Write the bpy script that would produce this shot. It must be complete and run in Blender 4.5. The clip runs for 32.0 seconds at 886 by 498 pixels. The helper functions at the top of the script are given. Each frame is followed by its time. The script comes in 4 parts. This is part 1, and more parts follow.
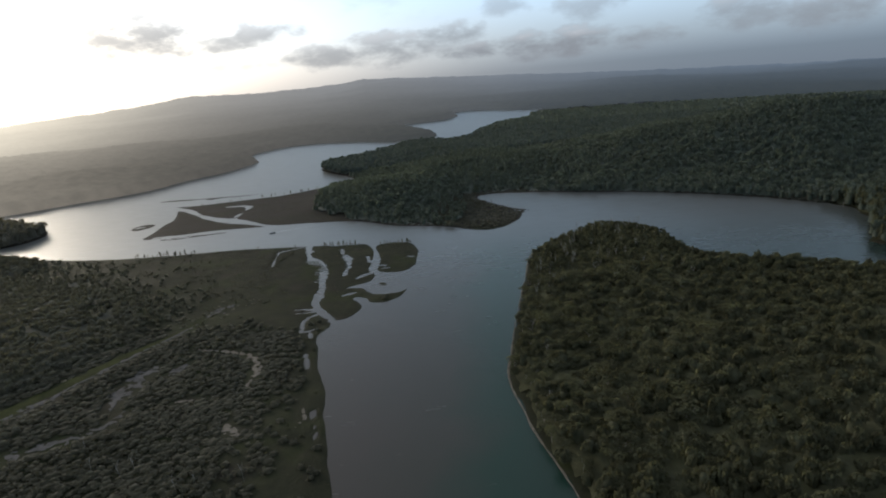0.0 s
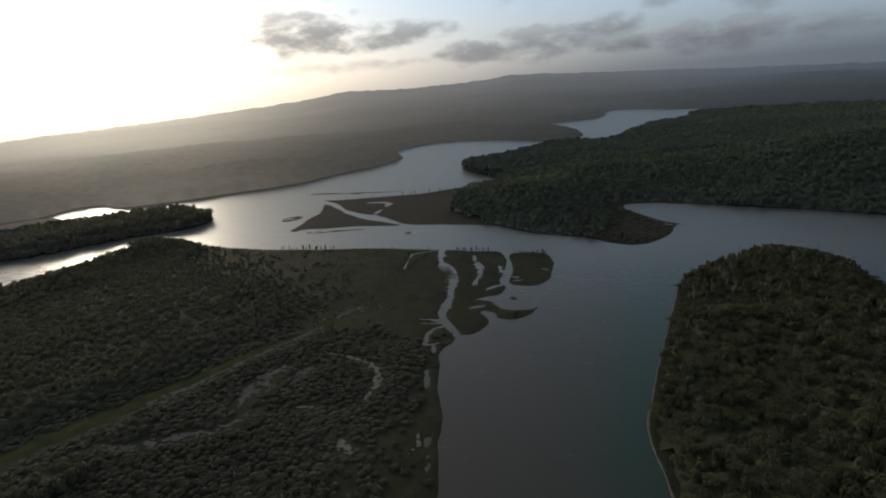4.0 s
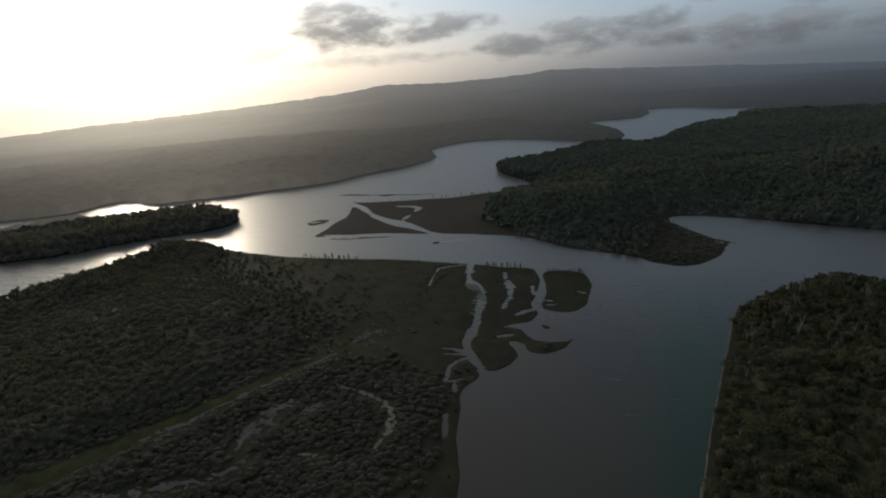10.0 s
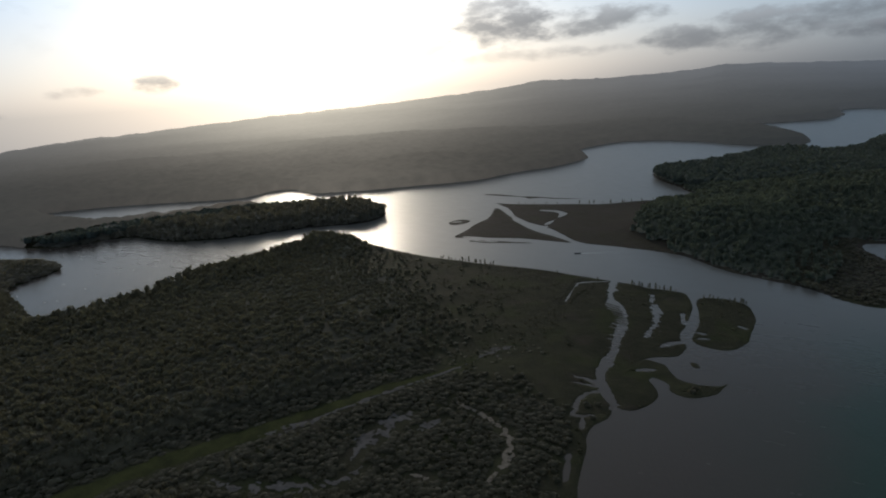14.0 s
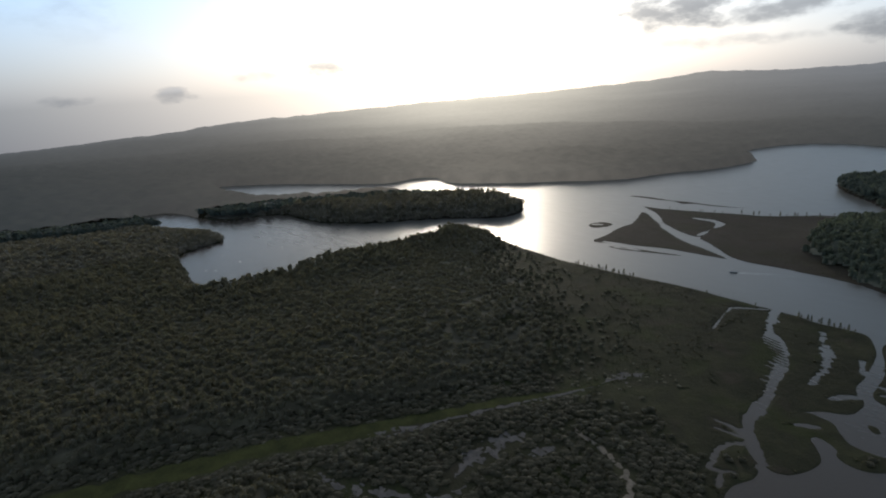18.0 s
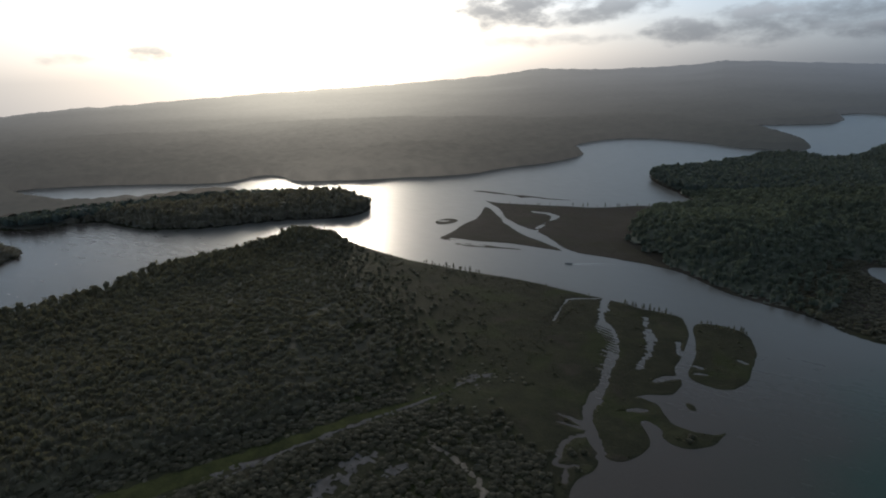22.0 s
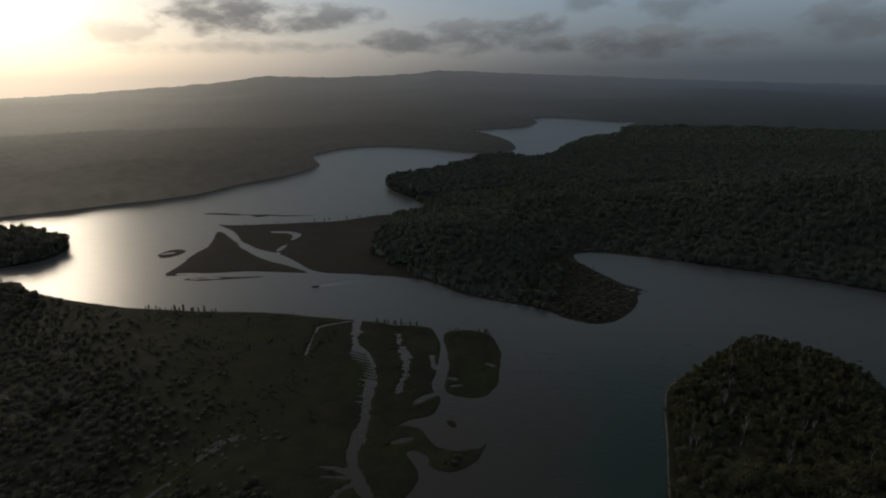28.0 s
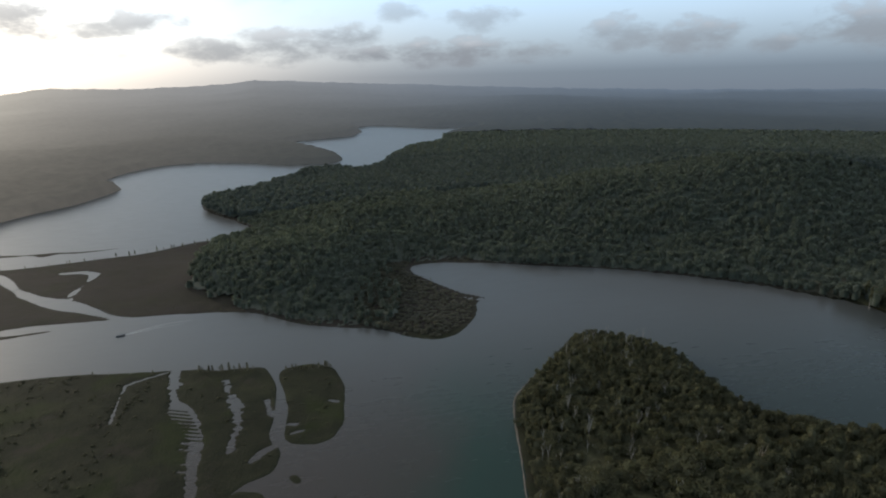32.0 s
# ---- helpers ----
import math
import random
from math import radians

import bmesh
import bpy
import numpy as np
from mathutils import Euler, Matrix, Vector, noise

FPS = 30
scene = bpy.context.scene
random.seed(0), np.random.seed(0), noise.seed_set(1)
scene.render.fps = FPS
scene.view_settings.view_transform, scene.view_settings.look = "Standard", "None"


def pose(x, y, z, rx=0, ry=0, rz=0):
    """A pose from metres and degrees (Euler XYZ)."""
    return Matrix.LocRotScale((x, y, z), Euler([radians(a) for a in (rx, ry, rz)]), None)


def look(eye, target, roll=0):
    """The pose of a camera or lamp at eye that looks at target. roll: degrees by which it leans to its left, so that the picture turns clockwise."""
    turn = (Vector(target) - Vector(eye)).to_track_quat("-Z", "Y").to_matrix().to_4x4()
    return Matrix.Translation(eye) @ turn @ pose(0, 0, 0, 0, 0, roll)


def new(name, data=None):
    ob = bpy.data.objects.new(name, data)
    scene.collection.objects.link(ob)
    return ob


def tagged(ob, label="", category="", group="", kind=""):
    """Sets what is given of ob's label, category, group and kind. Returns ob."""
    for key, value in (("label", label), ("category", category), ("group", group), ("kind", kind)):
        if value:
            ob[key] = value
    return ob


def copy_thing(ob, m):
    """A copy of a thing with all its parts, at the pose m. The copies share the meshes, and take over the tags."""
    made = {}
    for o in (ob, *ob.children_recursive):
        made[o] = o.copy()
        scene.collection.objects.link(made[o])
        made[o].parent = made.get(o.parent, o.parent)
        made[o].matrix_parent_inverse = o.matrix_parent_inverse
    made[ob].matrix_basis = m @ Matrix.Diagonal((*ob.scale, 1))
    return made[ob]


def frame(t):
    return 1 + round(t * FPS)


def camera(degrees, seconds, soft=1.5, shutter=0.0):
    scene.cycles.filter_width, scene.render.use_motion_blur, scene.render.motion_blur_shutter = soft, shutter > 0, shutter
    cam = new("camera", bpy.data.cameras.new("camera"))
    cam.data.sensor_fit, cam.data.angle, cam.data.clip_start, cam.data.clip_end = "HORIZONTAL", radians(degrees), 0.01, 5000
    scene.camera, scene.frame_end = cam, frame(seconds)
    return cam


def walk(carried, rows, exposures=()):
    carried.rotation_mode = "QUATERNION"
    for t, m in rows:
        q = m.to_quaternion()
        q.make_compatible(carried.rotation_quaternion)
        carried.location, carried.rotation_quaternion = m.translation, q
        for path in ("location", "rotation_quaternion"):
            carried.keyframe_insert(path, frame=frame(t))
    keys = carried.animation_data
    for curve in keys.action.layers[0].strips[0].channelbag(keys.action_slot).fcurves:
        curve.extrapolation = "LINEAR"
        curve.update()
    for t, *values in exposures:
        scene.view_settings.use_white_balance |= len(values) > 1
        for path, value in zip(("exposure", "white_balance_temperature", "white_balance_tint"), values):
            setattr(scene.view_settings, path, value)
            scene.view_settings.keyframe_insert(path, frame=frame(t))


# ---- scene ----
cam = camera(74.8, 32.0, soft=2.0)
PATH = [
    (0, (1.148, 4.353, 119.576), (1.078, 6.269, 119.007), -5.1),
    (0.5, (1.52, 8.003, 119.762), (1.375, 9.916, 119.199), -5.3),
    (1, (0.897, 10.981, 120.184), (0.638, 12.886, 119.631), -5.3),
    (1.5, (1.416, 13.375, 121.059), (1.09, 15.27, 120.508), -5.1),
    (2, (1.312, 15.419, 121.635), (0.93, 17.304, 121.087), -5.1),
    (2.5, (1.346, 17.779, 122.136), (0.909, 19.653, 121.591), -5.1),
    (3, (1.26, 20.599, 122.642), (0.772, 22.461, 122.098), -5.0),
    (3.5, (0.913, 23.351, 122.857), (0.397, 25.205, 122.315), -5.1),
    (4, (0.684, 25.713, 123.474), (0.152, 27.563, 122.93), -5.1),
    (4.5, (0.353, 27.996, 124.239), (-0.194, 29.841, 123.693), -5.0),
    (6.5, (-0.73, 38.83, 125.928), (-1.313, 40.662, 125.379), -4.8),
    (7, (-0.837, 41.775, 126.382), (-1.426, 43.605, 125.831), -4.8),
    (7.5, (-1.367, 44.51, 126.481), (-1.963, 46.338, 125.93), -4.7),
    (8, (-1.653, 47.046, 127.242), (-2.254, 48.871, 126.689), -4.7),
    (8.5, (-2.137, 49.349, 127.839), (-2.741, 51.173, 127.284), -4.6),
    (9, (-2.202, 52.402, 128.292), (-2.815, 54.223, 127.736), -4.7),
    (9.5, (-2.709, 54.752, 128.947), (-3.329, 56.57, 128.391), -4.6),
    (10, (-3.208, 57.204, 129.489), (-3.853, 59.015, 128.934), -4.6),
    (10.5, (-3.23, 59.857, 129.939), (-3.91, 61.654, 129.385), -4.6),
    (11, (-3.925, 61.708, 130.807), (-4.639, 63.493, 130.255), -4.5),
    (11.5, (-4.167, 64.478, 131.102), (-4.914, 66.25, 130.55), -4.5),
    (12, (-4.941, 67.387, 131.022), (-5.802, 69.109, 130.479), -4.5),
    (12.5, (-4.495, 68.455, 132.571), (-5.434, 70.136, 132.032), -4.7),
    (13, (-5.028, 71.213, 132.611), (-6.013, 72.869, 132.073), -4.6),
    (13.5, (-5.397, 73.186, 133.214), (-6.432, 74.811, 132.678), -4.5),
    (15.5, (-7.951, 81.1, 134.958), (-9.193, 82.575, 134.426), -3.8),
    (16, (-8.863, 83.127, 135.428), (-10.163, 84.552, 134.897), -3.8),
    (16.5, (-9.556, 84.588, 136.26), (-10.93, 85.941, 135.729), -3.7),
    (17, (-10.238, 87.241, 136.106), (-11.655, 88.549, 135.576), -3.6),
    (17.5, (-11.165, 89.226, 136.766), (-12.602, 90.511, 136.231), -3.4),
    (18, (-11.923, 90.445, 137.591), (-13.366, 91.719, 137.05), -3.3),
    (18.5, (-12.706, 92.349, 137.819), (-14.156, 93.614, 137.274), -3.1),
    (19, (-13.413, 93.992, 138.322), (-14.853, 95.265, 137.77), -3.0),
    (19.5, (-13.85, 95.862, 138.602), (-15.27, 97.156, 138.045), -2.9),
    (20, (-14.159, 97.271, 138.962), (-15.529, 98.616, 138.399), -2.7),
    (20.5, (-15.08, 98.355, 139.914), (-16.372, 99.77, 139.341), -2.5),
    (21, (-15.912, 99.741, 140.28), (-17.133, 101.216, 139.703), -2.2),
    (21.5, (-16.881, 100.933, 141.422), (-18.037, 102.456, 140.837), -2.0),
    (22, (-17.388, 103.215, 141.218), (-18.443, 104.809, 140.63), -1.8),
    (22.5, (-19.016, 104.111, 142.215), (-19.905, 105.801, 141.621), -1.4),
    (23, (-20.328, 107.054, 141.418), (-21.149, 108.778, 140.824), -1.2),
    (23.5, (-21.213, 108.663, 141.671), (-22.003, 110.402, 141.077), -1.1),
    (24, (-21.114, 110.015, 142.905), (-21.849, 111.778, 142.31), -1.1),
    (24.5, (-21.899, 111.989, 143.471), (-22.503, 113.8, 142.874), -0.9),
    (25, (-22.746, 114.151, 143.279), (-23.296, 115.98, 142.685), -0.9),
    (25.5, (-22.722, 116.49, 143.171), (-23.247, 118.326, 142.578), -0.9),
    (27.5, (-22.712, 126.315, 143.904), (-23.057, 128.195, 143.316), -1.1),
    (28, (-22.171, 128.354, 144.39), (-22.438, 130.247, 143.803), -1.2),
    (28.5, (-22.473, 131.276, 144.696), (-22.598, 133.183, 144.107), -1.1),
    (29, (-22.134, 133.16, 145.158), (-22.187, 135.071, 144.571), -1.1),
    (29.5, (-22.618, 136.039, 144.491), (-22.601, 137.952, 143.908), -1.2),
    (30, (-22.088, 139.09, 145.097), (-21.99, 141.0, 144.512), -1.4),
    (30.5, (-21.665, 141.765, 145.049), (-21.527, 143.674, 144.467), -1.5),
    (31, (-21.511, 143.612, 145.445), (-21.305, 145.515, 144.866), -1.6),
    (31.5, (-20.498, 146.162, 145.742), (-20.256, 148.061, 145.164), -1.7),
    (32, (-20.306, 148.052, 145.741), (-20.015, 149.946, 145.167), -1.7),
]
EXPOSURES = [(0, 0.42, 6550, 10), (2, 0.08, 6620, 10), (4, -0.24, 6700, 10), (9, -0.45, 6680, 10), (12, -0.5, 6580, 10), (16, -0.18, 6250, 10), (20, 0.05, 6250, 10), (22, -0.1, 6300, 10), (24, -0.86, 6600, 10), (25, -1.34, 6640, 10), (28, -1.1, 6740, 10), (29, -0.45, 6760, 10), (30, -0.05, 6740, 10), (32, 0.5, 6620, 10)]
walk(cam, [(t, look(eye, target, roll)) for t, eye, target, roll in PATH], EXPOSURES)

# ---- world, sun ----
SUN_AZ, SUN_EL = -45.0, 12.5


def way(az, el):
    a, e = radians(az), radians(el)
    return Vector((math.sin(a) * math.cos(e), math.cos(a) * math.cos(e), math.sin(e)))


class Net:
    """Short hand for building a node tree."""

    def __init__(self, tree):
        self.tree = tree
        tree.nodes.clear()

    def node(self, kind, ins=None, **props):
        n = self.tree.nodes.new(kind)
        for key, value in props.items():
            setattr(n, key, value)
        for key, value in (ins or {}).items():
            self.feed(n.inputs[key], value)
        return n

    def feed(self, socket, value):
        if isinstance(value, bpy.types.NodeSocket):
            self.tree.links.new(value, socket)
        else:
            socket.default_value = value

    def math(self, op, a, b=0.0, c=0.0, clamp=False):
        n = self.node("ShaderNodeMath", operation=op, use_clamp=clamp)
        for socket, value in zip(n.inputs, (a, b, c)):
            self.feed(socket, value)
        return n.outputs[0]

    def vec(self, op, a, b):
        n = self.node("ShaderNodeVectorMath", operation=op)
        self.feed(n.inputs[0], a)
        self.feed(n.inputs[1], b)
        return n.outputs["Value"] if op == "DOT_PRODUCT" else n.outputs["Vector"]

    def mix(self, fac, a, b, kind="MIX"):
        n = self.node("ShaderNodeMix", data_type="RGBA", blend_type=kind)
        for socket, value in ((n.inputs[0], fac), (n.inputs[6], a), (n.inputs[7], b)):
            self.feed(socket, value if isinstance(value, (bpy.types.NodeSocket, float, int)) else (*value, 1.0)[:4])
        return n.outputs[2]

    def ramp(self, fac, stops):
        n = self.node("ShaderNodeValToRGB")
        els = n.color_ramp.elements
        while len(els) < len(stops):
            els.new(0.5)
        for e, (p, c) in zip(els, stops):
            e.position, e.color = p, (*c, 1.0)
        self.feed(n.inputs[0], fac)
        return n.outputs[0]

    def span(self, value, a, b, lo=0.0, hi=1.0, smooth=True):
        n = self.node("ShaderNodeMapRange", interpolation_type="SMOOTHSTEP" if smooth else "LINEAR")
        for key, v in zip(("Value", "From Min", "From Max", "To Min", "To Max"), (value, a, b, lo, hi)):
            self.feed(n.inputs[key], v)
        return n.outputs[0]

    def noise(self, vector, scale, detail=4.0, rough=0.55):
        n = self.node("ShaderNodeTexNoise", {"Vector": vector, "Scale": scale, "Detail": detail, "Roughness": rough})
        return n.outputs[0]


world = bpy.data.worlds.new("evening_sky")
scene.world = world
world.use_nodes = True
w = Net(world.node_tree)
d = w.node("ShaderNodeTexCoord").outputs["Generated"]
xyz = w.node("ShaderNodeSeparateXYZ", {0: d})
el = w.math("MULTIPLY", w.math("ARCSINE", xyz.outputs[2]), 57.2958)
az = w.math("MULTIPLY", w.math("ARCTAN2", xyz.outputs[0], xyz.outputs[1]), 57.2958)
near_sun = w.math("MAXIMUM", w.vec("DOT_PRODUCT", d, tuple(way(SUN_AZ, SUN_EL))), 0.0)
nishita = w.node("ShaderNodeTexSky", sky_type="NISHITA", sun_disc=False, sun_elevation=radians(SUN_EL),
                 sun_rotation=radians(SUN_AZ), air_density=1.0, dust_density=2.5, ozone_density=1.5)
clear = w.mix(1.0, nishita.outputs[0], (0.026, 0.026, 0.026), "MULTIPLY")
veil = w.ramp(w.span(el, -4.0, 40.0, smooth=False),
              [(0.0, (0.10, 0.12, 0.16)), (0.09, (0.130, 0.172, 0.222)), (0.14, (0.225, 0.30, 0.385)),
               (0.20, (0.33, 0.45, 0.59)), (0.30, (0.42, 0.64, 0.91)), (0.42, (0.32, 0.46, 0.60)), (0.62, (0.29, 0.37, 0.46)), (1.0, (0.345, 0.375, 0.41))])
east_dim = w.math("MULTIPLY", w.span(xyz.outputs[0], -0.15, 0.5, 0.0, 0.42), w.span(el, 9.0, 18.0))  # added dimming of the unseen upper eastern sky, to darken the water's reflection
veil = w.mix(east_dim, veil, (0.10, 0.115, 0.135))
sky = w.mix(1.0, veil, clear, "ADD")
wide = w.math("MULTIPLY", w.math("POWER", near_sun, 7.0), w.span(el, 1.0, 10.0, 0.95, 0.22))
warm = w.mix(wide, (0.0, 0.0, 0.0), (1.0, 0.955, 0.88))
sky = w.mix(1.0, sky, warm, "ADD")
# clouds: azimuth, elevation, half width, half height in degrees, thickness
CLOUDS = [
    (-26.9, 5.4, 4.0, 1.5, 1.0), (-29.6, 6.7, 1.9, 0.6, 0.9), (-18.7, 4.9, 4.0, 0.9, 0.85), (-11.2, 2.9, 2.5, 0.9, 0.9),
    (-5.7, 3.0, 3.0, 1.2, 0.85), (0.4, 3.8, 2.4, 0.9, 0.8), (8.8, 2.2, 6.2, 0.9, 1.0), (16.9, 2.0, 2.4, 0.7, 0.8),
    (-35.7, 3.7, 2.2, 0.9, 0.45), (-30.8, 2.4, 4.6, 0.4, 0.4), (-24.2, 2.4, 5.5, 0.4, 0.45), (-46.3, 4.3, 1.0, 0.5, 0.2),
    (-58.6, 2.2, 1.3, 0.55, 0.9), (-71.5, 0.5, 1.2, 0.5, 0.8), (-64.9, 1.8, 1.5, 0.4, 0.4), (-80.1, 0.5, 1.6, 0.35, 0.6),
    (13.1, 5.0, 2.3, 0.8, 0.55), (25.9, 3.3, 2.4, 1.1, 0.7),
]
CLOUDS_EAST = [
    (31.8, 2.8, 2.8, 1.2, 0.8), (37.2, 1.9, 1.5, 0.6, 0.7), (43.5, 3.0, 3.0, 1.4, 0.85), (5.3, 5.8, 1.6, 0.7, 0.5),
    (52.0, 3.4, 4.0, 1.5, 0.8), (63.0, 3.0, 6.0, 1.3, 0.8), (-92.0, 1.2, 4.0, 0.6, 0.6), (80.0, 4.0, 8.0, 1.6, 0.8),
]
flat = w.node("ShaderNodeCombineXYZ", {0: az, 1: w.math("MULTIPLY", el, 2.2), 2: 3.0}).outputs[0]
puff = w.math("SUBTRACT", w.noise(flat, 0.30, 9.0, 0.58), 0.5)
top_light = 0.0
wisp = w.noise(flat, 0.16, 5.0, 0.6)
cover = w.math("MULTIPLY", w.span(wisp, 0.48, 0.75), w.math("MULTIPLY", w.span(el, 3.0, 9.0), 0.22))
for ca, ce, wa, we, thick in CLOUDS + CLOUDS_EAST:
    u = w.math("DIVIDE", w.math("SUBTRACT", az, ca), wa * 1.5)
    v = w.math("DIVIDE", w.math("SUBTRACT", el, ce), we * 1.5)
    r2 = w.math("ADD", w.math("MULTIPLY", u, u), w.math("MULTIPLY", v, v))
    body = w.math("ADD", w.math("SUBTRACT", 1.0, r2), w.math("MULTIPLY", puff, 4.2))
    veiled = w.math("MULTIPLY", w.span(body, w.span(v, -0.6, 0.6, -0.40, -0.02), 1.25), thick * 0.86)
    top_light = w.math("MAXIMUM", top_light, w.math("MULTIPLY", veiled, w.span(w.math("ADD", v, puff), -0.1, 0.9)))
    cover = w.math("MAXIMUM", cover, veiled)
cloud_light = w.mix(w.math("MULTIPLY", wide, 0.42), (0.185, 0.203, 0.232), (0.70, 0.67, 0.63))
cloud_light = w.mix(w.math("MULTIPLY", top_light, 1.0), cloud_light, w.mix(wide, (0.44, 0.47, 0.52), (0.95, 0.90, 0.82)))
sky = w.mix(cover, sky, cloud_light)
tight = w.math("ADD", w.math("MULTIPLY", w.math("POWER", near_sun, 60.0), 1.6), w.math("MULTIPLY", w.math("POWER", near_sun, 420.0), 4.5))
sky = w.mix(1.0, sky, w.mix(1.0, (1.0, 0.93, 0.80), w.node("ShaderNodeCombineColor", {0: tight, 1: tight, 2: tight}).outputs[0], "MULTIPLY"), "ADD")
bg = w.node("ShaderNodeBackground", {"Color": sky, "Strength": 1.0})
w.node("ShaderNodeOutputWorld", {"Surface": bg.outputs[0]})

sun_data = bpy.data.lights.new("sun", "SUN")
sun_data.energy, sun_data.angle, sun_data.color = 1.2, radians(11.0), (1.0, 0.86, 0.68)
sun = new("sun", sun_data)
sun.matrix_world = look(way(SUN_AZ, SUN_EL) * 100, (0, 0, 0))


# ---- materials ----
def material(name):
    m = bpy.data.materials.new(name)
    m.use_nodes = True
    return m, Net(m.node_tree)


def finish(n, bump=None, strength=0.4, distance=0.2, **ins):
    p = n.node("ShaderNodeBsdfPrincipled", {key.replace("_", " "): v for key, v in ins.items()})
    if bump is not None:
        b = n.node("ShaderNodeBump", {"Height": bump, "Strength": strength, "Distance": distance})
        n.feed(p.inputs["Normal"], b.outputs[0])
    n.node("ShaderNodeOutputMaterial", {"Surface": p.outputs[0]})


def place(n):
    return n.node("ShaderNodeNewGeometry").outputs["Position"]


def foliage(name, dark, mid, pale, sheen=0.04, wax=0.05):
    m, n = material(name)
    at = place(n)
    island = n.node("ShaderNodeNewGeometry").outputs["Random Per Island"]
    own = n.node("ShaderNodeObjectInfo").outputs["Random"]
    patch = n.noise(at, 0.07, 3.0)
    crown = n.noise(at, 0.22, 2.0)
    tone = n.math("ADD", n.math("MULTIPLY", crown, 0.9), n.math("MULTIPLY", n.math("ADD", island, own), 0.11))
    tone = n.math("ADD", tone, n.math("MULTIPLY", n.math("SUBTRACT", patch, 0.5), 0.7))
    c = n.ramp(tone, [(0.32, dark), (0.58, mid), (0.85, pale)])
    c = n.mix(n.span(n.math("ADD", n.math("MULTIPLY", own, 0.5), n.math("MULTIPLY", n.noise(at, 0.13, 1.0), 0.5)), 0.45, 0.75, 0.0, 0.28), c, tuple(v * k for v, k in zip(pale, (1.05, 1.05, 0.75))))
    finish(n, n.noise(at, 3.0, 2.0), 0.3, 0.15, Base_Color=c, Roughness=0.7, Specular_IOR_Level=wax,
           Sheen_Weight=sheen, Sheen_Roughness=0.5, Sheen_Tint=(1.0, 0.97, 0.92, 1.0))
    # light comes through the leaves
    out = next(k for k in m.node_tree.nodes if k.bl_idname == "ShaderNodeOutputMaterial")
    solid = out.inputs[0].links[0].from_socket
    thin = n.node("ShaderNodeBsdfTranslucent", {"Color": n.mix(1.0, c, (1.25, 1.2, 0.9), "MULTIPLY")})
    both = n.node("ShaderNodeMixShader", {0: 0.46, 1: solid, 2: thin.outputs[0]})
    n.feed(out.inputs[0], both.outputs[0])
    return m


def plain(name, a, b, rough=0.8, scale=1.0, metal=0.0, bump=0.3, gloss=0.4):
    m, n = material(name)
    at = place(n)
    g = n.math("ADD", n.math("MULTIPLY", n.noise(at, scale), 0.6), n.math("MULTIPLY", n.noise(at, scale * 9.0, 3.0), 0.4))
    finish(n, n.noise(at, scale * 6.0, 3.0), bump, 0.1, Base_Color=n.ramp(g, [(0.35, a), (0.65, b)]), Roughness=rough, Metallic=metal, Specular_IOR_Level=gloss)
    return m


GUM = foliage("gum_leaves", (0.052, 0.053, 0.033), (0.092, 0.094, 0.059), (0.146, 0.144, 0.091), 0.02, 0.03)
# brown tint and sheen here imitate warm haze seen towards the sun
SCRUB = foliage("scrub_leaves", (0.074, 0.072, 0.052), (0.098, 0.095, 0.069), (0.124, 0.120, 0.087), 0.24, 0.02)
HEATH = foliage("heath_leaves", (0.050, 0.050, 0.034), (0.066, 0.065, 0.045), (0.088, 0.085, 0.059), 0.14, 0.02)
MARSH = foliage("marsh_plants", (0.036, 0.037, 0.022), (0.046, 0.047, 0.027), (0.060, 0.060, 0.034), 0.06, 0.02)
# lakeside and far leaves: distance haze imitated by bluer, paler colour and sheen
LAKE_LEAF = foliage("hazed_lakeside_leaves", (0.056, 0.070, 0.055), (0.084, 0.102, 0.080), (0.118, 0.137, 0.106), 0.32, 0.02)
FAR_LEAF = foliage("hazed_far_leaves", (0.048, 0.062, 0.057), (0.070, 0.087, 0.080), (0.095, 0.114, 0.103), 0.12, 0.02)
# headland leaves: sun haze painted in as a paler grey-brown and strong sheen
HAZED_HEADLAND = foliage("hazed_headland_leaves", (0.092, 0.086, 0.070), (0.114, 0.106, 0.086), (0.132, 0.122, 0.100), 0.5, 0.02)
BARK = plain("pale_bark", (0.20, 0.17, 0.14), (0.42, 0.38, 0.33), 0.85, 2.0)
DEAD = plain("dead_wood", (0.16, 0.15, 0.13), (0.32, 0.30, 0.265), 0.85, 2.0)
SAND = plain("pale_sand", (0.09, 0.078, 0.064), (0.19, 0.168, 0.14), 0.9, 0.6, gloss=0.05)
PALE_MUD = plain("pale_dry_mud", (0.055, 0.052, 0.051), (0.125, 0.118, 0.114), 0.9, 0.35, gloss=0.04)
GRASS = plain("track_grass", (0.022, 0.026, 0.012), (0.052, 0.057, 0.022), 0.95, 0.15, gloss=0.03)

GROUND, n = material("wetland_ground")
at = place(n)
big, mid, fine = n.noise(at, 0.012, 4.0), n.noise(at, 0.09, 5.0), n.noise(at, 0.9, 3.0)
base = n.ramp(n.math("ADD", n.math("MULTIPLY", big, 0.5), n.math("MULTIPLY", mid, 0.5)),
              [(0.36, (0.017, 0.018, 0.012)), (0.50, (0.026, 0.027, 0.017)), (0.64, (0.038, 0.040, 0.022))])
base = n.mix(n.span(n.noise(at, 0.035, 4.0), 0.52, 0.68, 0.0, 0.6), base, (0.026, 0.034, 0.012))  # greener sedge
